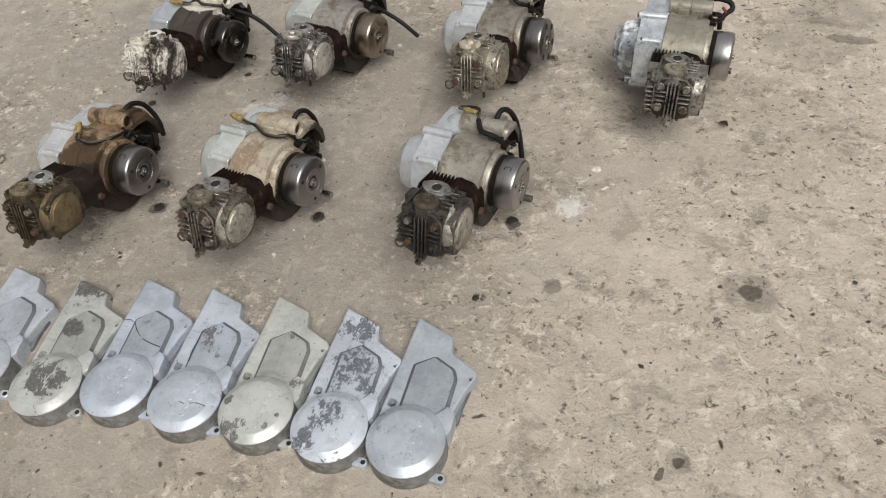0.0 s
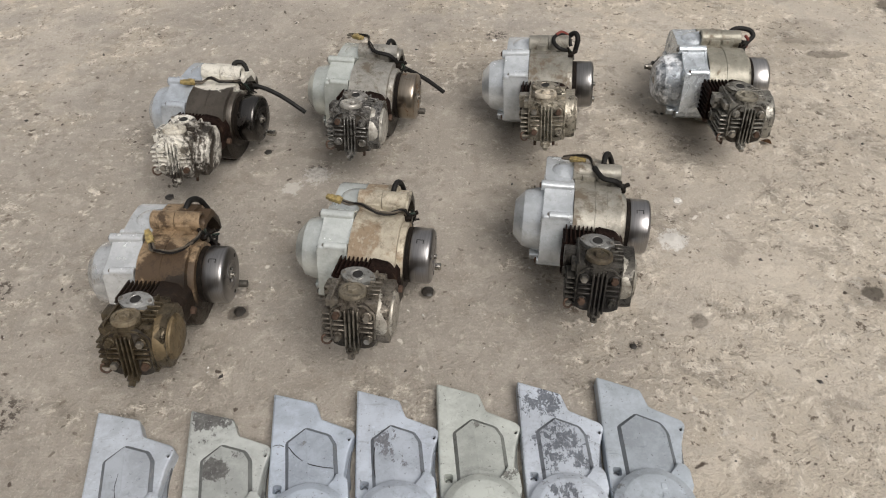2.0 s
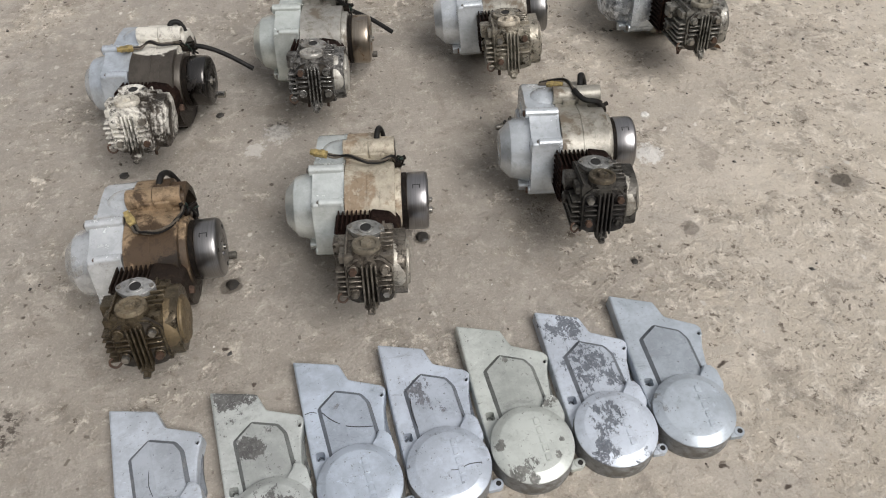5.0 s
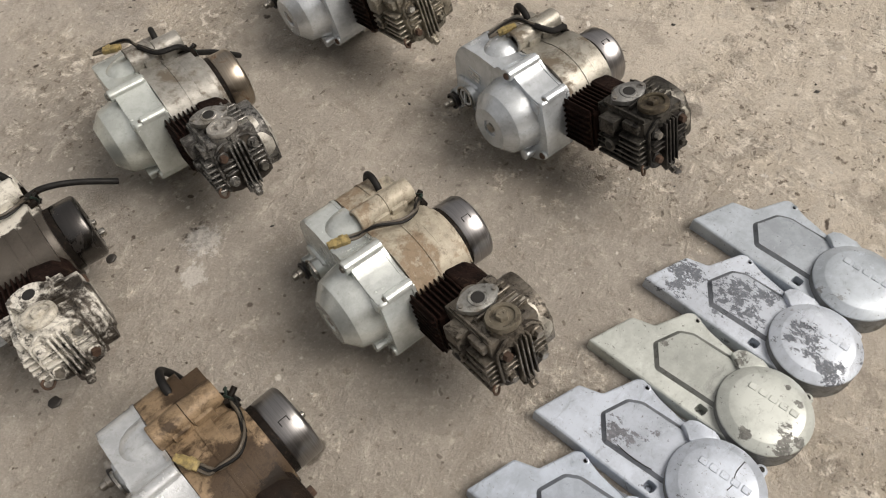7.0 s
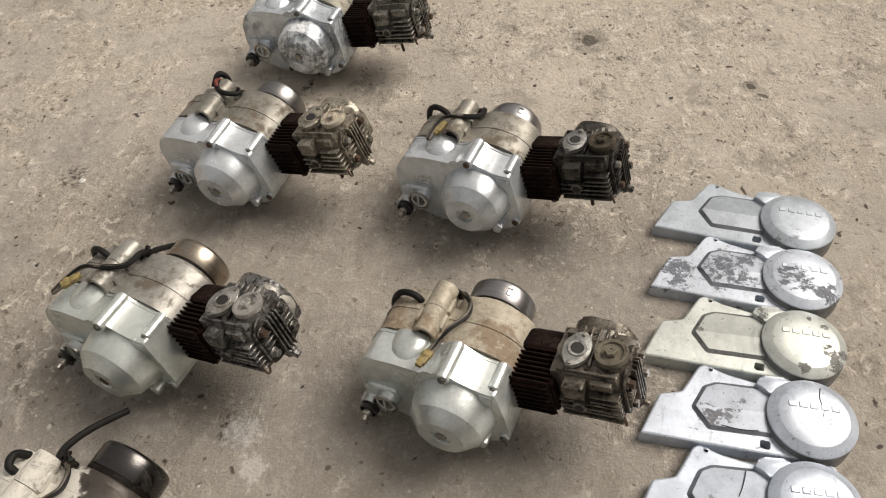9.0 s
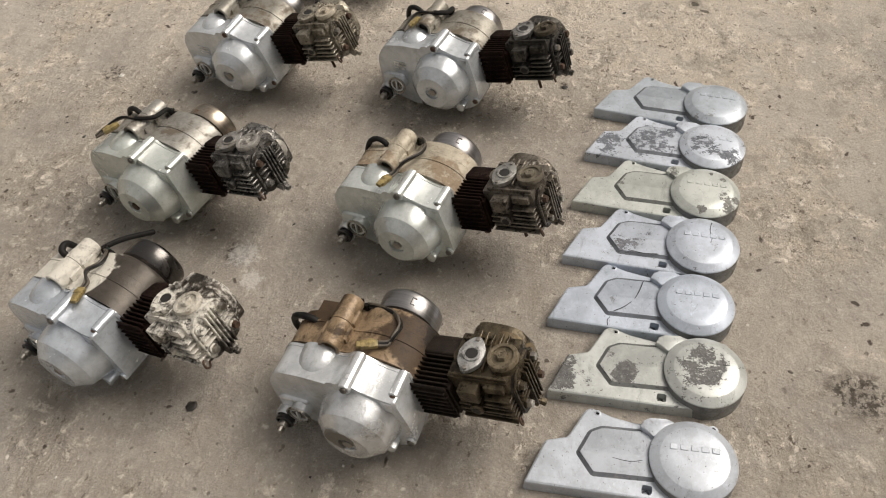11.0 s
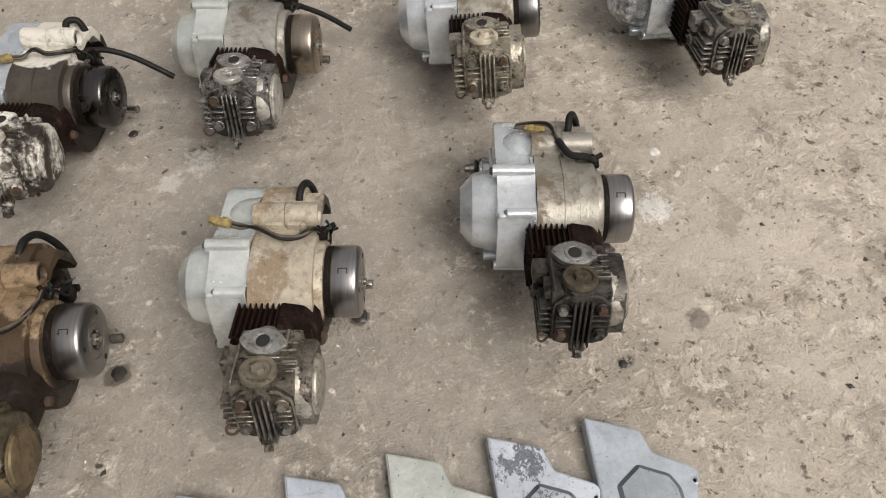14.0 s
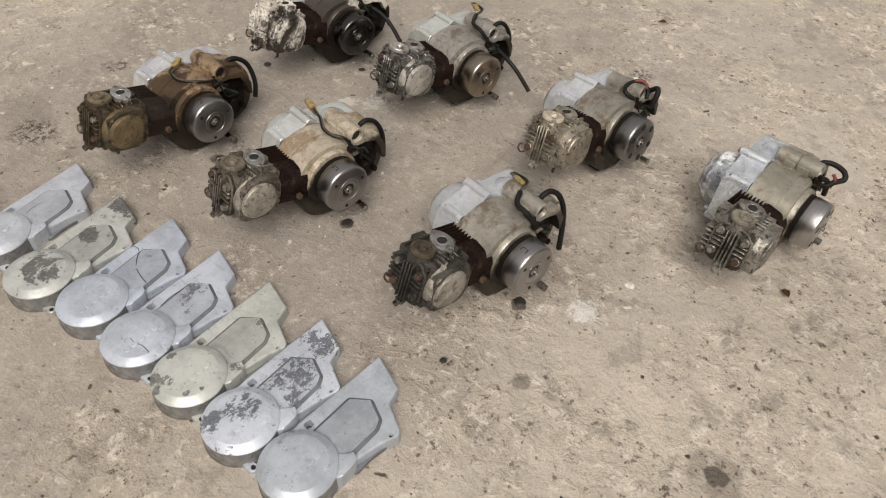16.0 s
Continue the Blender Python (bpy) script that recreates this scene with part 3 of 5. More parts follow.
                block(bm, (-0.0776, y0, z - 0.0019), (-0.0766, y1, z + 0.0019), None, 0.0003, 1)
                part("mark", bm, STAMP_PAINT, stamp)
    bm = bmesh.new()
    lathe(bm, [(0.0135, 0.066), (0.0130, 0.098), (0.0150, 0.100), (0.0150, 0.103), (0.0125, 0.104), (0.0115, 0.100), (0, 0.100)], flip @ Matrix.Translation((0.143, 0.040, 0)), 24)
    collar = bmesh.new()
    lathe(collar, [(0.0200, 0.050), (0.0188, 0.092), (0.0178, 0.0945), (0.0152, 0.0945), (0.0146, 0.092), (0.0146, 0.080)], flip @ Matrix.Translation((0.143, 0.040, 0)), 28)
    part("kick_collar", collar, m_cover, cover)
    seal = part("kick_seal", bm, SEAL, eng, "black oil seal round the kick shaft")
    bm = bmesh.new()
    rod(bm, (-0.096, 0.143, 0.040), (-0.112, 0.143, 0.040), 0.0084, 16, 0.001)
    rod(bm, (-0.110, 0.143, 0.040), (-0.122, 0.143, 0.040), 0.0062, 12, 0.002)
    part("kick_shaft", bm, BOLT, seal)
    if look_of.get("plate"):
        bm = bmesh.new()
        block(bm, (-0.0768, 0.100, 0.104), (-0.0756, 0.116, 0.118), None, 0.0003)
        part("stamped_mark", bm, plain("pale_stamp", (0.45, 0.43, 0.36), 0.6), cover)

    # flywheel
    fl = X_WAY @ Matrix.Translation((FLY_Y, 0.107, 0.005)) @ Matrix.Diagonal((0.96, 0.96, 1, 1))
    bm = bmesh.new()
    lathe(bm, [(0.046, 0.080), (0.0525, 0.081), (0.054, 0.083), (0.054, 0.1120), (0.0532, 0.1150), (0.0512, 0.1175), (0.0485, 0.1188), (0.0280, 0.1192), (0.0272, 0.1184),
               (0.0240, 0.1182), (0.0232, 0.1190), (0.0160, 0.1194), (0.0150, 0.1188), (0.0140, 0.1150), (0, 0.1150)], fl, 64)
    fly = part("flywheel", bm, m_fly, eng, look_of["fly_label"])
    bm = bmesh.new()
    lathe(bm, [(0.0535, 0.072), (0.0535, 0.0812), (0.05, 0.0812)], fl, 44)
    part("stator_plate", bm, GREASE, eng)
    bm = bmesh.new()
    rod(bm, (0.119, FLY_Y, 0.107), (0.1310, FLY_Y, 0.107), 0.0048, 12, 0.001)
    part("shaft_end", bm, CHROME, fly)
    bm = bmesh.new()
    lathe(bm, [(0.0138, 0.1152), (0.0138, 0.1160), (0, 0.1160)], fl, 24)
    part("hub_bore", bm, HOLE, fly)
    bm = bmesh.new()
    hexagon(bm, (0.1200, FLY_Y, 0.107), (1, 0, 0), 0.0088, 0.006)
    part("nut", bm, BOLT, fly)
    if seed < 4:
        bm = bmesh.new()
        for x in (0.0965, 0.1085):
            block(bm, (x, FLY_Y - 0.0170, 0.1540), (x + 0.0012, FLY_Y - 0.0095, 0.1580), None, 0.0002, 1)
        block(bm, (0.0965, FLY_Y - 0.0104, 0.1560), (0.1097, FLY_Y - 0.0094, 0.1585), None, 0.0002, 1)
        part("timing_mark", bm, HOLE, fly, "small cut timing mark")
    for a in (20, 140, 260) if not look_of.get("slots") else (30, 90, 150, 210, 270, 330):
        bm = bmesh.new()
        y, z = FLY_Y + 0.0375 * math.cos(radians(a)), 0.107 + 0.039 * math.sin(radians(a))
        rod(bm, (0.1235, y, z), (0.1246, y, z), 0.0040 if not look_of.get("slots") else 0.0075, 14, 0.0002)
        part("hole", bm, HOLE, fly)

    # barrel: fins run fore and aft, a smooth chain tunnel on the flywheel side
    m_cyl = look_of.get("cyl", CYL_RUST)
    bm = bmesh.new()
    block(bm, (-0.027, 0.045, -0.036), (0.040, 0.126, 0.026), BARREL, 0.003)
    prism(bm, fillet([(0.024, -0.040), (0.066, -0.037), (0.074, -0.026), (0.074, 0.010), (0.058, 0.030), (0.024, 0.035)], 0.006), 0.045, 0.126,
          BARREL @ Matrix(((1, 0, 0, 0), (0, 0, 1, 0), (0, 1, 0, 0), (0, 0, 0, 1))), 0.001, 1)
    roughen(bm, 0.0006, 90, seed)
    barrel = part("cylinder", bm, m_cyl, eng, "rust brown finned iron cylinder")
    for k in range(8):
        x = -0.032 + k * 0.0076
        bm = bmesh.new()
        block(bm, (x, 0.052, -0.042), (x + 0.0026, 0.122, 0.034), BARREL, 0.0008, 1)
        part("fin", bm, m_cyl, barrel)
    for k in range(7):
        u = -0.038 + k * 0.0100
        bm = bmesh.new()
        block(bm, (-0.036, 0.060, u), (-0.026, 0.120, u + 0.0028), BARREL, 0.0008, 1)
        part("fin", bm, m_cyl, barrel)
    for x, s, u in ((-0.026, 0.112, -0.038), (0.073, 0.075, -0.02)):
        bm = bmesh.new()
        hexagon(bm, on_barrel(x, s, u), BARREL.to_3x3() @ Vector((0, -0.2, -1) if x < 0 else (1, 0, 0)), 0.0075, 0.008)
        part("barrel_bolt", bm, BOLT_RUST, barrel)

    # head
    bm = bmesh.new()
    block(bm, (-0.014, 0.120, -0.046), (0.064, 0.214, 0.040), BARREL, 0.004, 2)
    prism(bm, fillet([(0.124, -0.040), (0.206, -0.044), (0.214, -0.03), (0.214, 0.022), (0.192, 0.040), (0.150, 0.046), (0.130, 0.036)], 0.024, 5), 0.055, 0.083,
          BARREL @ X_WAY, 0.006, 3)
    # intake pedestal and cap tower
    lathe(bm, [(0.027, 0.026), (0.0235, 0.043), (0.0232, 0.046)], BARREL @ Matrix.Translation((0.022, 0.199, 0)), 32)
    lathe(bm, [(0.022, 0.020), (0.018, 0.048), (0.018, 0.050)], BARREL @ Matrix.Translation((0.020, 0.142, 0)), 24)
    block(bm, (-0.034, 0.142, 0.010), (-0.010, 0.172, 0.036), BARREL, 0.0025, 2)
    block(bm, (-0.022, 0.178, 0.022), (0.0, 0.208, 0.036), BARREL, 0.002, 2)
    # webs between the intake, the cap tower and the front joint
    block(bm, (-0.012, 0.130, 0.034), (-0.0085, 0.212, 0.046), BARREL, 0.0008, 1)
    block(bm, (0.046, 0.128, 0.036), (0.0495, 0.150, 0.050), BARREL, 0.0008, 1)
    block(bm, (0.0, 0.1715, 0.036), (0.044, 0.1745, 0.047), BARREL, 0.0008, 1)
    roughen(bm, 0.0006, 75, seed + 3)
    head = part("cylinder_head", bm, m_head, eng, look_of["head_label"])
    for k in range(6):
        u = -0.038 + k * 0.0098
        bm = bmesh.new()
        block(bm, (-0.029 + 0.0014 * (k % 2), 0.130 if u < 0 else 0.176, u), (-0.010, 0.216, u + 0.0036), BARREL, 0.0009, 1)
        roughen(bm, 0.0006, 80, seed + k)
        part("fin", bm, m_head, head)
    for k in range(5):
        s = 0.150 + k * 0.0105
        bm = bmesh.new()
        block(bm, (0.042, s, 0.030), (0.064, s + 0.0036, 0.050 - 0.001 * k), BARREL, 0.0009, 1)
        roughen(bm, 0.0010, 80, seed + k)
        part("fin", bm, m_head, head)
    bm = bmesh.new()
    rod(bm, on_barrel(-0.034, 0.160, -0.010), on_barrel(-0.012, 0.160, -0.010), 0.0105, 18, 0.002)
    part("plug_boss", bm, m_head, head)
    bm = bmesh.new()
    rod(bm, on_barrel(0.02, 0.17, -0.044), on_barrel(0.02, 0.17, -0.058), 0.018, 22, 0.002)
    part("exhaust_port", bm, m_head, head)
    bm = bmesh.new()
    rod(bm, on_barrel(-0.0335, 0.160, -0.010), on_barrel(-0.0345, 0.160, -0.010), 0.0065, 14, 0.0003)
    part("plug_hole", bm, HOLE, head)
    bm = bmesh.new()
    diamond = fillet([(-0.031, 0.0), (-0.012, 0.0165), (0.012, 0.0165), (0.031, 0.0), (0.012, -0.0165), (-0.012, -0.0165)], 0.009, 4)
    tilt = BARREL @ Matrix.Translation((0.020, 0.141, 0)) @ Matrix.Rotation(radians(-12), 4, "X") @ Matrix.Rotation(radians(look_of.get("intake_turn", 8)), 4, "Z") @ Matrix.Diagonal((1.10, 1.12, 1, 1))
    prism(bm, diamond, 0.046, 0.0545, tilt, 0.0016)
    lathe(bm, [(0.0120, 0.0500), (0.0120, 0.0556), (0.0114, 0.0562), (0.0086, 0.0562), (0.0080, 0.0554), (0.0080, 0.0440)], tilt, 28)
    flange = part("intake_flange", bm, look_of.get("flange", m_head), head, "scraped diamond-shaped intake flange")
    bm = bmesh.new()
    lathe(bm, [(0.0082, 0.0480), (0.0082, 0.0549), (0, 0.0549)], tilt, 20)
    part("port", bm, HOLE, flange)
    for x in (-0.0225, 0.0225):
        bm = bmesh.new()
        lathe(bm, [(0.0030, 0.052), (0.0030, 0.0572), (0, 0.0578)], tilt @ Matrix.Translation((x, 0, 0)), 10)
        part("stud", bm, BOLT, flange)
    # tappet cap
    ct = BARREL @ Matrix.Translation((0.022, 0.199, 0))
    bm = bmesh.new()
    lathe(bm, [(0.0218, 0.0455), (0.0230, 0.0470), (0.0230, 0.0520), (0.0218, 0.0545), (0.0180, 0.0552), (0.0164, 0.0548), (0.0155, 0.0522), (0, 0.0518)], ct, 40)
    cap = part("tappet_cap", bm, m_cap, head, "round tappet cap with a hexagon")
    bm = bmesh.new()
    lathe(bm, [(0.0090, 0.0515), (0.0090, 0.0570), (0.0076, 0.0586), (0.0035, 0.0586), (0.0030, 0.0575), (0, 0.0575)], ct, 6, 0.3)
    part("hexagon", bm, m_cap, cap)
    # front cover with ribs
    bm = bmesh.new()
    plate = fillet([(-0.012, -0.036), (-0.002, -0.046), (0.052, -0.046), (0.063, -0.036), (0.063, 0.022), (0.046, 0.040), (0.006, 0.040), (-0.012, 0.022)], 0.007)
    front = BARREL @ Matrix(((1, 0, 0, 0), (0, 0, 1, 0), (0, 1, 0, 0), (0, 0, 0, 1)))
    prism(bm, plate, 0.212, 0.2205, front, 0.002)
    ribs = bmesh.new()
    for x in (0.0135, 0.0205, 0.0275, 0.0345):
        top = 0.034 if abs(x - 0.024) < 0.006 else 0.032
        block(ribs, (x, 0.218, -0.045), (x + 0.003, 0.231, top), BARREL, 0.0008, 1)
    for u in (-0.010, 0.000, 0.009):
        block(ribs, (-0.008, 0.218, u), (0.0135, 0.228, u + 0.003), BARREL, 0.0008, 1)
        block(ribs, (0.0365, 0.218, u), (0.060, 0.228, u + 0.003), BARREL, 0.0008, 1)
    for x in (0.000, 0.050):
        for u in (0.020, -0.024):
            rod(ribs, on_barrel(x, 0.214, u), on_barrel(x, 0.225, u), 0.0085, 16, 0.001)
    roughen(ribs, 0.0004, 80, seed + 5)
    roughen(bm, 0.0004, 80, seed + 5)
    rim = bmesh.new()
    tube(rim, [on_barrel(x, 0.2205, u) for x, u in ((-0.010, -0.030), (-0.0105, 0.020), (-0.004, 0.029), (0.008, 0.038), (0.044, 0.038), (0.054, 0.029), (0.061, 0.020), (0.0615, -0.030))], 0.0021, 6, 3)
    fcover = part("front_cover", bm, look_of.get("front", SHADED_PLATE if seed in (1, 2, 5, 7) else m_head), head)
    part("rib", ribs, look_of.get("front", m_head), fcover)
    part("rim", rim, m_head, fcover)
    for x in (0.000, 0.050):
        for u in (0.020, -0.024):
            bm = bmesh.new()
            hexagon(bm, on_barrel(x, 0.2245, u), S_WAY, 0.0066, 0.0075)
            part("bolt", bm, (BOLT_RUST, BOLT, m_head)[(seed + int(x * 40) + (u > 0)) % 3], fcover)
    bm = bmesh.new()
    rod(bm, on_barrel(0.024, 0.205, -0.040), on_barrel(0.024, 0.228, -0.054), 0.011, 6, 0.002)
    rod(bm, on_barrel(0.024, 0.215, -0.046), on_barrel(0.024, 0.236, -0.058), 0.0062, 6, 0.001)
    part("drain_plug", bm, m_head, fcover)
    # round cam cover on the flywheel side
    bm = bmesh.new()
    cm = BARREL @ X_WAY @ Matrix.Translation((0.174, -0.002, 0))
    lathe(bm, [(0.0440, 0.046), (0.0445, 0.062), (0.0438, 0.0725), (0.0410, 0.0805), (0.0372, 0.0842), (0.0352, 0.0848), (0.0342, 0.0872), (0.0315, 0.0880), (0.0, 0.0888)], cm, 48)
    roughen(bm, 0.0010, 60, seed + 8)
    part("cam_cover", bm, look_of.get("cam", m_head), head, look_of.get("cam_label", ""))
    # exhaust studs and cable hook under the head
    for x in (0.000, 0.040):
        bm = bmesh.new()
        rod(bm, on_barrel(x, 0.168, -0.044), on_barrel(x, 0.168, -0.076), 0.0032, 10, 0.0006)
        part("exhaust_stud", bm, BOLT_RUST, head)
    bm = bmesh.new()
    tube(bm, [on_barrel(-0.012, 0.21, -0.042), on_barrel(-0.020, 0.217, -0.046), on_barrel(-0.027, 0.220, -0.040), on_barrel(-0.027, 0.219, -0.031), on_barrel(-0.022, 0.217, -0.028)], 0.0019, 6, 4)
    part("cable_hook", bm, BOLT_RUST, head, "bent rusty wire hook")

    # wiring and hoses
    if look_of.get("plug_at"):
        px, py, pz, turn = look_of["plug_at"]
        pm = Matrix.Translation((px, py, pz)) @ Matrix.Rotation(radians(turn), 4, "Z") @ Matrix.Rotation(radians(8), 4, "Y") @ Matrix.Diagonal((0.98, 0.78, 0.7, 1))
        bm = bmesh.new()
        block(bm, (-0.016, -0.008, -0.006), (0.010, 0.008, 0.006), pm, 0.0018)
        block(bm, (-0.022, -0.006, -0.004), (-0.014, 0.006, 0.005), pm, 0.001)
        block(bm, (-0.004, -0.0095, -0.003), (0.004, 0.0095, 0.007), pm, 0.001)
        plug = part("connector", bm, YELLOW, eng, "yellowed plastic wiring connector")
        way = (pm.to_3x3() @ Vector((1, 0, 0))).normalized()
        for k in range(3):
            bm = bmesh.new()
            o = pm @ Vector((0.010, (k - 1) * 0.004, 0))
            mid = o + way * 0.015
            path = look_of["cable"]
            tube(bm, [o, mid] + [Vector(p) + Vector((0, 0.0022 * math.cos(k * 2.1 + i), 0.0022 * math.sin(k * 2.1 + i))) for i, p in enumerate(path)], 0.0022, 6, 5)
            part("wire", bm, (WIRE, RUBBER, WIRE)[k], plug)
        bm = bmesh.new()
        tube(bm, look_of["cable"][1:] if look_of.get("thick") else look_of["cable"][2:], look_of.get("thick", 0.0036), 8, 6)
        part("cable_sleeve", bm, RUBBER, eng, "black sleeved wiring lead")
    for name, pts, r, mat, text in look_of.get("hoses", ()):
        bm = bmesh.new()
        tube(bm, pts, r, 10, 6)
        part(name, bm, mat, eng, text)
    # clips and tags over the stator
    bm = bmesh.new()
    block(bm, (0.062, 0.050, 0.150), (0.078, 0.066, 0.158), None, 0.002)
    rod(bm, (0.066, 0.058, 0.140), (0.066, 0.058, 0.172), 0.0035)
    rod(bm, (0.072, 0.072, 0.146), (0.086, 0.078, 0.150), 0.0042)
    part("wiring_clip", bm, GREASE, eng)
    rnd = random.Random(seed)
    for k in range(4):
        pts = [(0.066 + rnd.uniform(0, 0.01), 0.056 + rnd.uniform(-0.006, 0.01), 0.152 + rnd.uniform(-0.004, 0.012))]
        for q in range(3):
            pts.append((0.070 + rnd.uniform(-0.004, 0.012), 0.066 + 0.016 * q + rnd.uniform(-0.008, 0.008), 0.146 - 0.016 * q + rnd.uniform(-0.01, 0.012)))
        bm = bmesh.new()
        tube(bm, pts, 0.0021, 6, 5)
        part("loose_wire", bm, GREEN_WIRE if k == 3 else RUBBER, eng)
    bm = bmesh.new()
    block(bm, (0.066, 0.068, 0.132), (0.077, 0.086, 0.143), Matrix.Rotation(radians(4), 4, "X"), 0.0015)
    part("terminal_clip", bm, BOLT, eng)
    eng.matrix_world = pose(at[0], at[1], look_of.get("lift", 0), 0, 0, yaw) @ pose(0, 0, 0, look_of.get("nod", 0), look_of.get("roll", 0), 0)
    return eng


LOOP = ("breather_hose", [(0.034, 0.104, 0.156), (0.035, 0.111, 0.170), (0.037, 0.127, 0.173), (0.040, 0.146, 0.160), (0.043, 0.159, 0.132), (0.045, 0.162, 0.100), (0.047, 0.160, 0.068)],
        0.0052, RUBBER, "black rubber breather hose")


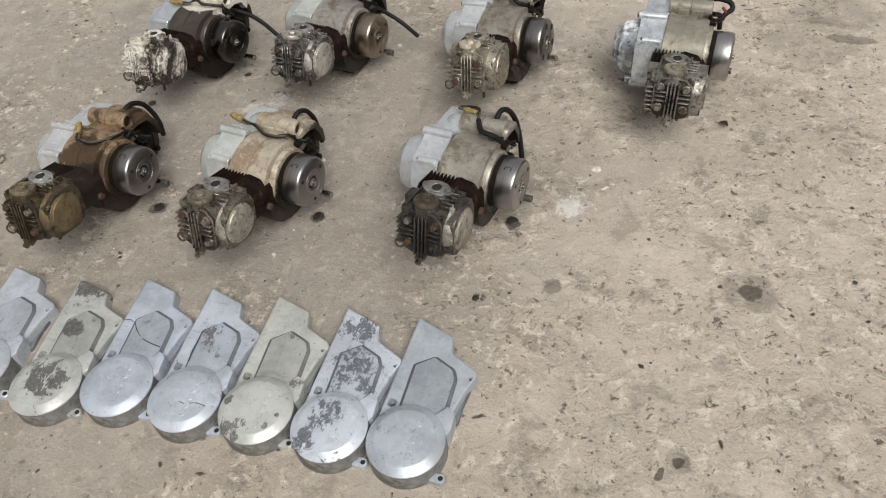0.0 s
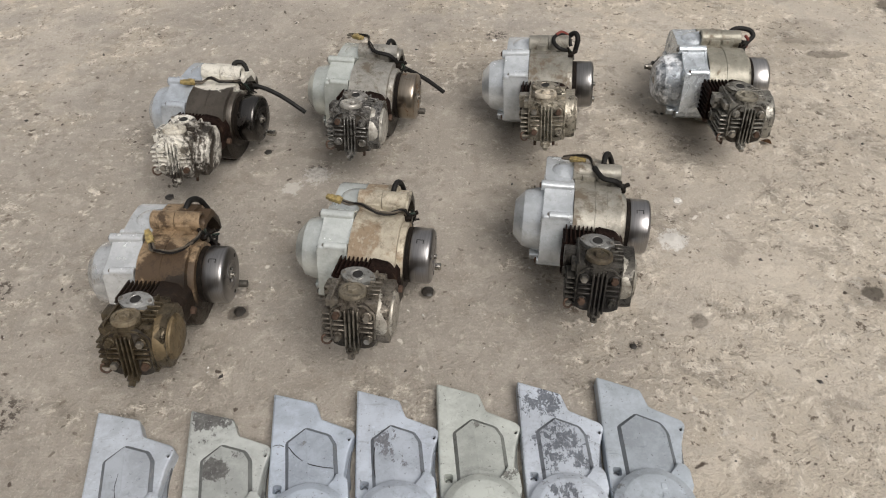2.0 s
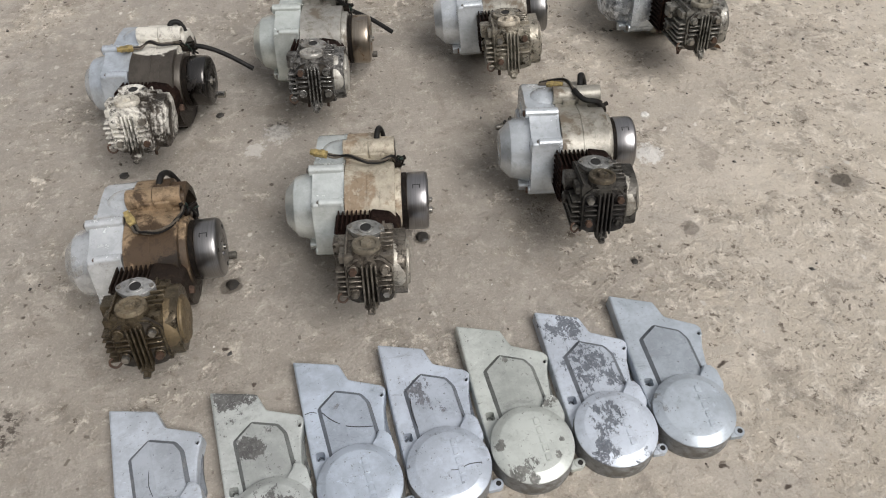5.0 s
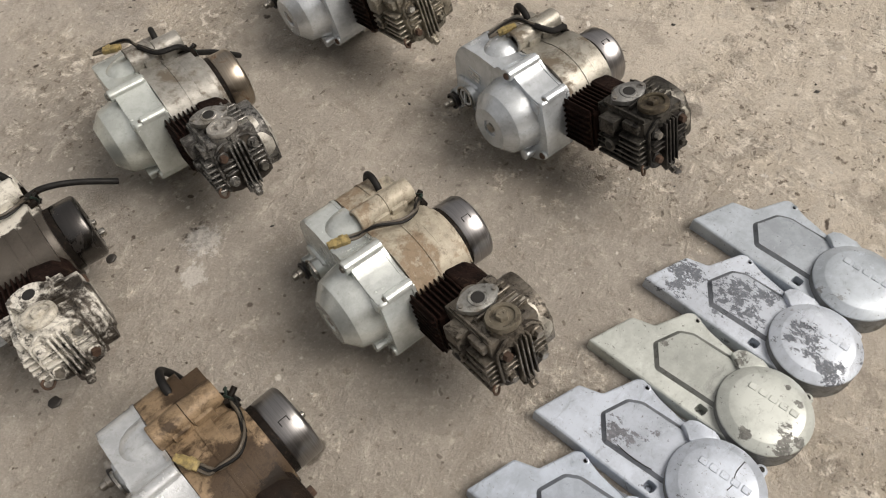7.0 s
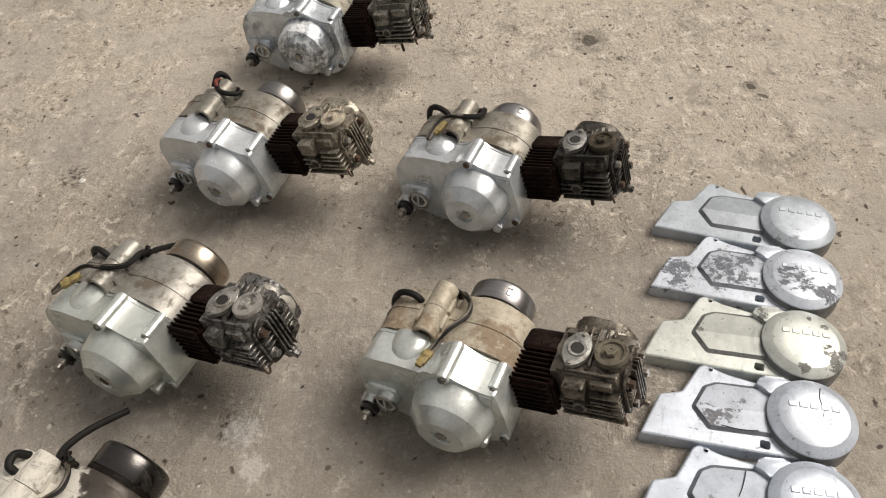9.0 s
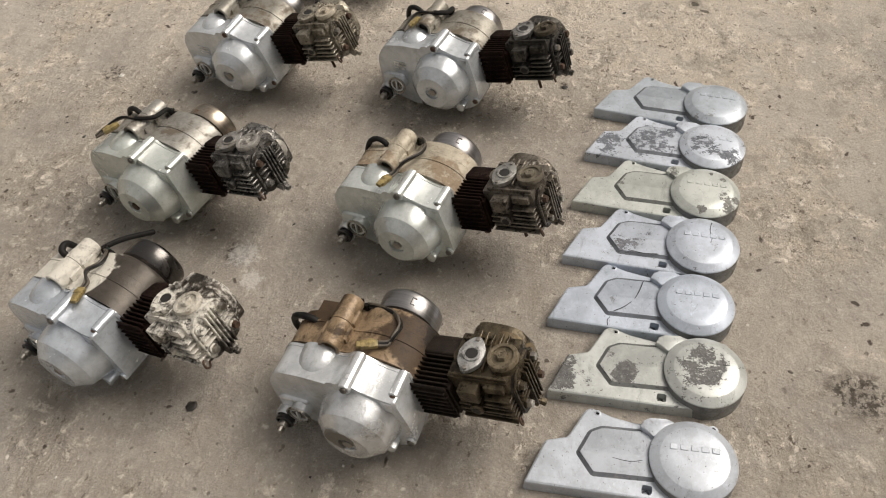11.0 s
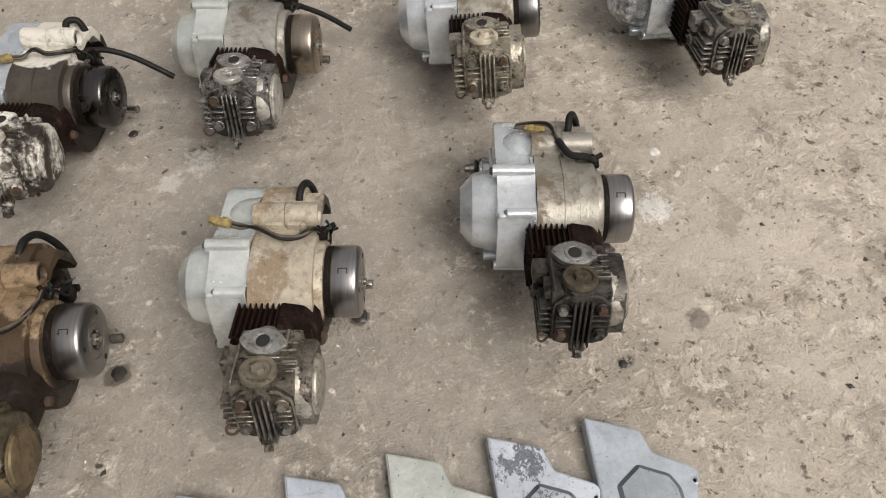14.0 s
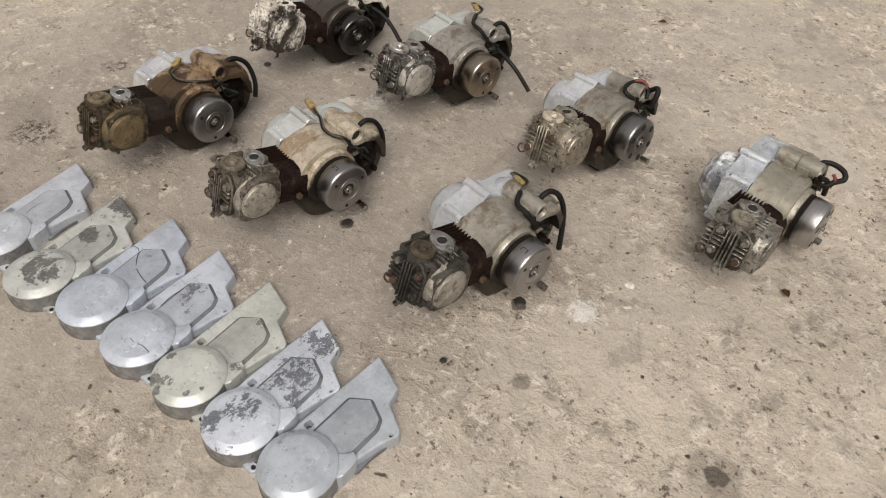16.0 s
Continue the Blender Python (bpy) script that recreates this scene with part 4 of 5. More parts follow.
STEEL = (0.35, 0.34, 0.335)
FLYWHEEL_OIL = [(0.105, 0.0, 0.095, 0.074), (0.080, -0.012, 0.050, 0.090), (0.075, 0.11, 0.065, 0.095), (0.03, -0.075, 0.09, 0.05)]
ENGINES = [
    # B1: oil-brown
    ((-0.4862, 0.3127), -5.6, dict(
        case=casting("brown_oiled_case", (0.262, 0.188, 0.117), (0.062, 0.040, 0.023), 0.58, 1, 0.15, 0.36, (0.03, 0.018, 0.010), 0.6, 0.75, patches_at=[(0.045, 0.11, 0.16, 0.05, 0.25), (0.03, -0.03, 0.17, 0.05, 0.2)], grime=FLYWHEEL_OIL + [(0.050, -0.060, 0.150, 0.040)]),
        cover=casting("silver_cover_stained", (0.678, 0.702, 0.714), (0.40, 0.41, 0.40), 0.25, 1, 0.60, 0.24, (0.20, 0.17, 0.13), 0.3, 0.42),
        head=casting("olive_brown_head", (0.109, 0.088, 0.058), (0.028, 0.019, 0.009), 0.5, 1, 0.60, 0.30, (0.03, 0.022, 0.014), 0.7, 1.2),
        cap=casting("olive_cap", (0.20, 0.165, 0.112), (0.10, 0.075, 0.045), 0.4, 2, 0.3, 0.5),
        flange=casting("scraped_flange_a", (0.36, 0.36, 0.35), (0.18, 0.16, 0.13), 0.3, 3, 0.6, 0.4),
        cam=casting("amber_cam_cover", (0.145, 0.108, 0.060), (0.085, 0.052, 0.024), 0.45, 4, 0.2, 0.5),
        cyl=casting("brown_barrel", (0.014, 0.008, 0.0045), (0.008, 0.005, 0.003), 0.5, 7, 0.1, 0.55),
        dome=casting("worn_dome", (0.66, 0.68, 0.69), (0.16, 0.15, 0.13), 0.05, 21, 0.70, 0.26, (0.20, 0.17, 0.13), 0.3, 0.5, [(-0.128, 0.02, 0.112, 0.034, 0.42), (-0.11, -0.03, 0.14, 0.03, 0.25)]),
        fly=turned("bright_flywheel", STEEL, (0.20, 0.15, 0.10), 0.1, 1), intake_turn=4,
        cover_label="silver painted clutch cover with scuffs", fly_label="bright turned steel flywheel", head_label="olive brown oily cylinder head",
        plug_at=(-0.006, 0.014, 0.188, -62), cable=[(0.018, -0.012, 0.186), (0.040, -0.012, 0.184), (0.060, 0.006, 0.180), (0.069, 0.034, 0.172), (0.070, 0.056, 0.166), (0.072, 0.064, 0.150)], hoses=[("breather_hose", [(0.020, 0.112, 0.150), (0.021, 0.126, 0.161), (0.023, 0.146, 0.160), (0.028, 0.168, 0.142), (0.034, 0.178, 0.112), (0.040, 0.178, 0.082), (0.044, 0.170, 0.055)], 0.0056, RUBBER, "black rubber breather hose")]),
     "oil-stained brown small motorcycle engine lying on concrete"),
    # B2: tan
    ((-0.1164, 0.3452), -10.5, dict(
        case=casting("tan_dusty_case", (0.41, 0.368, 0.29), (0.25, 0.19, 0.13), 0.5, 2, 0.15, 0.5, (0.085, 0.062, 0.04), 0.5, grain=0.6, grime=FLYWHEEL_OIL),
        cover=casting("pale_silver_cover", (0.666, 0.702, 0.678), (0.44, 0.46, 0.43), 0.2, 2, 0.60, 0.24, (0.3, 0.3, 0.27), 0.15, 0.42),
        head=casting("grey_brown_head", (0.189, 0.168, 0.139), (0.038, 0.03, 0.022), 0.45, 2, 0.60, 0.30, (0.035, 0.028, 0.02), 0.7, 1.2),
        cap=casting("dull_cap", (0.165, 0.145, 0.110), (0.08, 0.064, 0.043), 0.4, 4, 0.3, 0.5),
        flange=casting("scraped_flange_b", (0.33, 0.33, 0.31), (0.15, 0.13, 0.10), 0.35, 5, 0.6, 0.4),
        cam=casting("scratched_cam_cover", (0.356, 0.333, 0.287), (0.102, 0.085, 0.064), 0.4, 6, 0.45, 0.42),
        fly=turned("polished_flywheel", (0.37, 0.36, 0.36), (0.22, 0.17, 0.12), 0.05, 2, 0.32),
        cover_label="smooth pale silver clutch cover", fly_label="polished steel flywheel", head_label="grey brown finned cylinder head",
        plug_at=(-0.060, 0.056, 0.186, -10), cable=[(-0.012, 0.044, 0.190), (0.020, 0.030, 0.187), (0.046, 0.034, 0.184), (0.062, 0.050, 0.178), (0.068, 0.060, 0.158)], hoses=[LOOP]),
     "dusty tan small motorcycle engine with silver clutch cover"),
    # B3: tan and grey with black head
    ((0.2938, 0.3968), -10.9, dict(
        case=casting("grey_tan_case", (0.31, 0.295, 0.255), (0.135, 0.110, 0.080), 0.45, 3, 0.45, 0.38, (0.10, 0.075, 0.05), grain=0.6, grime=FLYWHEEL_OIL),
        cover=casting("satin_silver_cover", (0.630, 0.666, 0.691), (0.42, 0.44, 0.45), 0.2, 3, 0.60, 0.24, (0.2, 0.19, 0.17), 0.2, 0.42),
        head=casting("sooty_head", (0.093, 0.087, 0.076), (0.017, 0.015, 0.013), 0.55, 3, 0.60, 0.30, (0.02, 0.018, 0.016), 0.7, 1.2),
        front=casting("black_front_cover", (0.042, 0.038, 0.034), (0.015, 0.014, 0.013), 0.5, 13, 0.3, 0.45, (0.25, 0.22, 0.18), 0.2),
        cap=casting("oily_cap", (0.105, 0.088, 0.060), (0.05, 0.04, 0.028), 0.4, 6, 0.35, 0.42),
        flange=casting("scraped_flange_c", (0.25, 0.25, 0.24), (0.16, 0.14, 0.11), 0.3, 7, 0.6, 0.4),
        cam=casting("grey_cam_cover", (0.309, 0.292, 0.252), (0.120, 0.104, 0.080), 0.4, 8, 0.35, 0.45),
        fly=turned("mirror_flywheel", (0.39, 0.38, 0.38), (0.2, 0.16, 0.12), 0.05, 3, 0.32), plate=True, thick=0.0052, stamp=True,
        cover_label="satin silver clutch cover with small scratches", fly_label="mirror-bright steel flywheel", head_label="sooty black finned cylinder head",
        plug_at=(-0.022, 0.104, 0.180, 160), cable=[(0.0, 0.104, 0.190), (0.014, 0.070, 0.192), (0.030, 0.046, 0.188), (0.055, 0.046, 0.182), (0.070, 0.056, 0.160)], hoses=[("breather_hose", [(0.034, 0.104, 0.156), (0.035, 0.112, 0.172), (0.038, 0.130, 0.176), (0.046, 0.148, 0.162), (0.056, 0.158, 0.130), (0.064, 0.157, 0.085), (0.070, 0.152, 0.030)], 0.0056, RUBBER, "long black rubber breather hose")]),
     "grey and tan motorcycle engine with a blackened head"),
    # A1: white bloom over dark metal
    ((-0.4821, 0.7939), -11.9, dict(
        case=casting("white_bloomed_case", (0.072, 0.063, 0.053), (0.60, 0.575, 0.51), 0.10, 4, 0.4, 0.36, (0.05, 0.038, 0.03), 0.5, patches_at=[(0.012, 0.046, 0.180, 0.052, 0.75), (0.010, 0.088, 0.170, 0.105, 0.62), (0.050, 0.110, 0.150, 0.06, 0.35)], grain=0.6, grime=FLYWHEEL_OIL),
        cover=casting("blue_silver_cover", (0.569, 0.617, 0.666), (0.38, 0.41, 0.44), 0.25, 4, 0.60, 0.24, (0.2, 0.19, 0.17), 0.2, 0.42),
        head=casting("white_crusted_head", (0.065, 0.055, 0.045), (0.68, 0.655, 0.59), 0.70, 4, 0.35, 0.45, (0.03, 0.025, 0.02), 0.75, 1.2),
        cap=casting("white_cap", (0.55, 0.52, 0.45), (0.36, 0.32, 0.25), 0.4, 8, 0.1, 0.6),
        fly=turned("dark_flywheel", (0.105, 0.10, 0.096), (0.030, 0.023, 0.018), 0.55, 4, 0.24),
        cover_label="blue grey silver clutch cover", fly_label="dark oily steel flywheel", head_label="white-crusted corroded cylinder head",
        plug_at=(-0.026, 0.012, 0.188, 20), cable=[(0.012, 0.034, 0.188), (0.035, 0.026, 0.186), (0.058, 0.036, 0.182), (0.068, 0.056, 0.166), (0.070, 0.062, 0.150)],
        hoses=[("breather_hose", [(0.032, 0.108, 0.158), (0.034, 0.120, 0.172), (0.050, 0.126, 0.170), (0.060, 0.120, 0.150)], 0.0058, RUBBER, "short looped rubber hose"),
               ("overflow_hose", [(0.062, 0.085, 0.140), (0.092, 0.106, 0.122), (0.135, 0.110, 0.098), (0.190, 0.104, 0.062)], 0.0052, RUBBER, "long black hose sticking out sideways")]),
     "corroded motorcycle engine crusted with white oxide"),
    # A2: copper flywheel
    ((-0.1316, 0.8547), -12.0, dict(
        case=casting("dull_grey_case", (0.31, 0.30, 0.272), (0.125, 0.105, 0.080), 0.47, 5, 0.42, 0.37, (0.10, 0.08, 0.06), grain=0.6, grime=FLYWHEEL_OIL),
        cover=casting("green_silver_cover", (0.605, 0.641, 0.605), (0.40, 0.42, 0.39), 0.25, 5, 0.60, 0.24, (0.25, 0.24, 0.2), 0.2, 0.42),
        head=casting("dark_grey_head", (0.270, 0.262, 0.245), (0.030, 0.027, 0.024), 0.50, 5, 0.72, 0.27, (0.022, 0.020, 0.018), 0.75, 1.2),
        cap=casting("grey_cap", (0.40, 0.385, 0.355), (0.16, 0.145, 0.12), 0.35, 9, 0.6, 0.34),
        flange=casting("scraped_flange_d", (0.36, 0.35, 0.33), (0.13, 0.12, 0.10), 0.4, 12, 0.7, 0.32),
        cam=casting("pale_cam_cover", (0.40, 0.385, 0.345), (0.22, 0.20, 0.17), 0.35, 10, 0.4, 0.45),
        fly=turned("copper_rust_flywheel", (0.40, 0.345, 0.28), (0.15, 0.075, 0.028), 0.56, 5, 0.30), intake_turn=14, thick=0.0046,
        cover_label="greenish silver clutch cover", fly_label="rust-browned copper-coloured flywheel", head_label="dark grey finned cylinder head",
        plug_at=(-0.040, 0.115, 0.186, 150), cable=[(-0.012, 0.112, 0.192), (0.000, 0.080, 0.194), (0.020, 0.052, 0.190), (0.052, 0.050, 0.184), (0.069, 0.060, 0.160)],
        hoses=[LOOP, ("overflow_hose", [(0.064, 0.088, 0.135), (0.092, 0.108, 0.106), (0.125, 0.117, 0.080), (0.165, 0.122, 0.045)], 0.0052, RUBBER, "black hose sticking out sideways")]),
     "grey motorcycle engine with a rusty copper flywheel"),
    # A3: beige head
    ((0.2800, 0.8567), -10.0, dict(
        roll=-4, lift=0.0015,
        case=casting("grey_beige_case", (0.25, 0.240, 0.208), (0.135, 0.108, 0.078), 0.5, 6, 0.35, 0.40, (0.12, 0.09, 0.06), grain=0.6, grime=FLYWHEEL_OIL),
        cover=casting("light_silver_cover", (0.666, 0.702, 0.727), (0.45, 0.47, 0.48), 0.2, 6, 0.60, 0.24, (0.25, 0.24, 0.2), 0.15, 0.42),
        head=casting("beige_head", (0.326, 0.298, 0.243), (0.1, 0.082, 0.055), 0.42, 6, 0.60, 0.30, (0.07, 0.055, 0.035), 0.7, 1.2),
        cap=casting("peach_cap", (0.42, 0.375, 0.30), (0.28, 0.235, 0.17), 0.3, 10, 0.15, 0.55),
        fly=turned("grey_flywheel", (0.29, 0.285, 0.28), (0.15, 0.12, 0.09), 0.15, 6, 0.32), slots=True, plate=True, stamp=True,
        cover_label="light silver clutch cover", fly_label="slotted grey steel flywheel", head_label="beige dusty finned cylinder head",
        hoses=[("wire_loop", [(0.062, 0.052, 0.168), (0.046, 0.040, 0.182), (0.034, 0.052, 0.188), (0.034, 0.074, 0.190), (0.050, 0.088, 0.190), (0.066, 0.092, 0.178), (0.072, 0.084, 0.160)], 0.0046, RUBBER, "black wiring loop"),
               ("red_wire", [(0.038, 0.079, 0.1935), (0.050, 0.089, 0.1945), (0.064, 0.093, 0.185)], 0.0036, RED_WIRE, "red wire sleeve"),
               ("breather_hose", [(0.06, 0.110, 0.165), (0.080, 0.108, 0.180), (0.088, 0.098, 0.170), (0.082, 0.090, 0.140)], 0.006, RUBBER, "black rubber hose")]),
     "beige and grey motorcycle engine on the concrete floor"),
    # A4: scuffed dome, loop hose
    ((0.6737, 0.8567), -5.5, dict(
        case=casting("pale_tan_case", (0.285, 0.272, 0.226), (0.17, 0.14, 0.10), 0.48, 7, 0.35, 0.40, (0.12, 0.09, 0.06), grain=0.6, grime=FLYWHEEL_OIL),
        cover=casting("scuffed_silver_cover", (0.605, 0.654, 0.691), (0.30, 0.32, 0.33), 0.45, 7, 0.60, 0.24, (0.66, 0.67, 0.68), 0.4, 0.7),
        head=casting("grey_dusty_head", (0.261, 0.251, 0.223), (0.058, 0.053, 0.042), 0.45, 7, 0.60, 0.30, (0.05, 0.043, 0.034), 0.7, 1.2),
        cap=casting("grey_tan_cap", (0.238, 0.221, 0.178), (0.128, 0.111, 0.085), 0.4, 11, 0.3, 0.5),
        dome=casting("scuffed_dome", (0.34, 0.37, 0.40), (0.80, 0.82, 0.84), 0.55, 22, 0.65, 0.28, (0.12, 0.12, 0.12), 0.7, 1.1),
        fly=turned("satin_flywheel", (0.50, 0.49, 0.48), (0.15, 0.12, 0.09), 0.1, 7, 0.32), slots=True, nod=4,
        cover_label="scuffed blue silver clutch cover", fly_label="satin steel flywheel", head_label="grey dusty finned cylinder head",
        hoses=[("breather_hose", [(0.050, 0.096, 0.158), (0.053, 0.110, 0.168), (0.072, 0.120, 0.171), (0.098, 0.117, 0.168), (0.107, 0.106, 0.160), (0.095, 0.095, 0.152), (0.080, 0.078, 0.142)], 0.0056, RUBBER, "looped black rubber hose"),
               ("red_wire", [(0.086, 0.098, 0.166), (0.094, 0.095, 0.156), (0.092, 0.088, 0.140)], 0.0034, RED_WIRE, "red wire sleeve"),
               ("cable_sleeve", [(0.070, 0.068, 0.168), (0.084, 0.086, 0.152), (0.088, 0.088, 0.118)], 0.0055, RUBBER, "black sleeved wiring lead")]),
     "silver and tan motorcycle engine with a scuffed dome"),
]
for k, (at, yaw, look_of, label) in enumerate(ENGINES):
    make_engine(at, yaw, look_of, label, k + 1)


# ---- side covers in a row ----
# boss sides, coloured darker than the top to carry their shade
SHADED_SIDE = casting("dull_shaded_side", (0.25, 0.256, 0.256), (0.15, 0.143, 0.128), 0.4, 31, 0.35, 0.5, (0.11, 0.095, 0.075), 0.4, 0.7)
SHEET = [(-0.060, 0.244), (0.012, 0.217), (0.0215, 0.184), (0.070, 0.159), (0.0755, 0.150), (0.064, 0.118), (0.055, 0.070), (0.060, 0.0), (-0.062, 0.0), (-0.0625, 0.075)]
PANEL = [(-0.004, 0.171), (0.036, 0.153), (0.046, 0.134), (0.050, 0.020), (-0.034, 0.020), (-0.038, 0.146)]
POCKET = [(-0.0555, 0.0585), (-0.0415, 0.0570), (-0.0405, 0.0720), (-0.0545, 0.0735)]


def shrunk(pts, d):
    """A polygon drawn in by d all round."""
    area = sum(pts[k - 1].x * p.y - p.x * pts[k - 1].y for k, p in enumerate(pts))
    out = []
    for k, p in enumerate(pts):
        way = (pts[(k + 1) % len(pts)] - pts[k - 1]).normalized()
        out.append(p + Vector((-way.y, way.x)) * (d if area > 0 else -d))
    return out


def plate_with_pockets(bm, pts, top, pockets, floor_at, bevel):
    """A plate from 0 to top with a rounded rim and pockets let into it."""
    rings = [[bm.verts.new((p.x, p.y, z)) for p in shrunk(pts, d)] for d, z in ((-0.0012, 0.0), (0.0, top - bevel), (bevel * 0.3, top - bevel * 0.3), (bevel, top))]
    for a, b in zip(rings, rings[1:]):
        for k in range(len(pts)):
            bm.faces.new((a[k - 1], a[k], b[k], b[k - 1]))
    rims = [rings[-1]]
    for hole in pockets:
        lip = [bm.verts.new((p.x, p.y, top)) for p in hole]
        low = [bm.verts.new((p.x, p.y, floor_at)) for p in shrunk(hole, 0.001)]
        for k in range(len(hole)):
            bm.faces.new((lip[k - 1], lip[k], low[k], low[k - 1]))
        bm.faces.new(low)
        rims.append(lip)
    edges = [bm.edges.get((ring[k - 1], ring[k])) for ring in rims for k in range(len(ring))]
    bmesh.ops.triangle_fill(bm, edges=edges, use_beauty=True)


def make_side_cover(at, turn, paint, bare, amount, seed, patches_at, label, cracks=(), rough=0.36):
    paint = tuple(min(0.86, c * k) for c, k in zip(paint, (0.86, 0.90, 0.945)))
    mat = flaked("cover_paint", paint, bare, amount, seed, rough, patches_at)
    # darker copy of the paint for edges and recesses, shade put into colour
    shaded = flaked("cover_shaded_paint", tuple(c * 0.34 for c in paint), tuple(c * 0.6 for c in bare), 0.5, seed + 20, 0.6)
    # panel paint a fifth darker and a little rougher than the rest
    panel_mat = flaked("cover_panel", tuple(c * 0.80 for c in paint), bare, amount, seed, rough + 0.06, patches_at)
    thing = tagged(new("engine_side_cover"), label, "engine cover", "side covers in a row")
    bm = bmesh.new()
    holes = [[Vector((0.0665 + 0.0036 * math.cos(a), 0.1400 + 0.0036 * math.sin(a))) for a in (math.pi * k / 6 for k in range(12))], fillet(POCKET, 0.004)]
    plate_with_pockets(bm, fillet(SHEET, 0.004), 0.024, holes, 0.009, 0.0032)
    body = part("cover_body", bm, mat, thing, sharp=16)
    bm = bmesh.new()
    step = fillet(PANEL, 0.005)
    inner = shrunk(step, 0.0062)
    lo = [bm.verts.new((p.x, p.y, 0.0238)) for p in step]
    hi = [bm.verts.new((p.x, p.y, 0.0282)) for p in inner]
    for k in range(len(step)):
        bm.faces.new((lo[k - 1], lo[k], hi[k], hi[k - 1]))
    part("panel_step", bm, shaded, body, "edge of the raised panel, painted dark for its shade", sharp=30)
    bm = bmesh.new()
    # two planes that meet in a low ridge
    first = max(range(len(inner)), key=lambda k: inner[k].y)
    ring = inner[first:] + inner[:first]
    ring = [bm.verts.new((p.x, p.y, 0.0316 if k == 0 else 0.0283)) for k, p in enumerate(ring)]
    foot = bm.verts.new((0.003, 0.026, 0.0318))
    low = next(k for k in range(1, len(ring) - 1) if (ring[k].co.x - 0.003) * (ring[k + 1].co.x - 0.003) <= 0 and ring[k].co.y < 0.08)
    bm.faces.new(ring[:low + 1] + [foot])
    bm.faces.new([foot] + ring[low + 1:] + ring[:1])
    bm.faces.new((ring[low], ring[low + 1], foot))
    part("raised_panel", bm, panel_mat, body, sharp=4)
    bm = bmesh.new()
    prism(bm, fillet([(0.030, 0.052), (0.046, 0.078), (0.062, 0.068), (0.064, 0.030), (0.05, 0.02)], 0.006), 0.0, 0.036, None, 0.004, 2)
    part("shoulder", bm, mat, body)
    bm = bmesh.new()
    lathe(bm, [(0.0632, 0.0350), (0.0640, 0.0362), (0.0632, 0.0378), (0.0505, 0.0456), (0.0488, 0.0463), (0.030, 0.0471), (0, 0.0475)], None, 72)
    dome = part("round_boss", bm, mat, thing, sharp=24)
    bm = bmesh.new()
    lathe(bm, [(0.0650, 0.0), (0.0648, 0.018), (0.0638, 0.0352)], None, 72)
    part("boss_skirt", bm, SHADED_SIDE, thing, "dull side of the round boss, coloured darker for its shade")
    bm = bmesh.new()
    prism(bm, fillet([(0.050, 0.142), (0.0705, 0.138), (0.0665, 0.116), (0.0640, 0.090), (0.0665, 0.062), (0.050, 0.050)], 0.010), 0.0, 0.0075, None, 0.002, 2)
    part("skirt", bm, shaded, body, "low flange along the edge, painted dark for its shade")
    for line, z in cracks:
        bm = bmesh.new()
        tube(bm, [(x, y, z) for x, y in line], 0.0007, 5, 4)
        part("crack", bm, HOLE, thing, "thin dark crack in the paint")
    # raised maker's mark as plain bars
    for i in range(5):
        bm = bmesh.new()
        block(bm, (0.010, -0.0365 + 0.0150 * i, 0.0455), (0.0195, -0.0250 + 0.0150 * i, 0.0482), None, 0.0009, 1)
        part("raised_mark", bm, mat, dome)
    # screw holes: one through the lug, one sunk in a pocket
    for x, y, z, r in ((0.0665, 0.1400, 0.0246, 0.0034), (-0.0480, 0.0652, 0.0125, 0.0036)):
        bm = bmesh.new()
        lathe(bm, [(r + 0.0016, 0.0088), (r + 0.0016, z - 0.0004), (r + 0.001, z), (r, z), (r - 0.0004, z - 0.001), (r - 0.0004, z - 0.005)], Matrix.Translation((x, y, 0)), 18)
        # the sunken boss takes the darkened paint for the pocket's shade
        boss = part("screw_boss", bm, mat if x > 0 else shaded, body)
        bm = bmesh.new()
        lathe(bm, [(r - 0.0004, 0.0088), (r - 0.0004, z - 0.004), (0, z - 0.004)], Matrix.Translation((x, y, 0)), 18)
        part("screw_hole", bm, HOLE, boss)
    bm = bmesh.new()
    rod(bm, (0.066, -0.036, 0.0), (0.066, -0.036, 0.012), 0.0085, 16, 0.001)
    block(bm, (0.050, -0.044, 0.0), (0.066, -0.028, 0.011), None, 0.002)
    part("foot_lug", bm, mat, thing)
    bm = bmesh.new()
    rod(bm, (0.067, -0.036, 0.0118), (0.067, -0.036, 0.0124), 0.0042, 12, 0.0001)
    part("foot_hole", bm, HOLE, thing)
    thing.matrix_world = pose(at[0], at[1], 0, 0, 0, turn)
    return thing


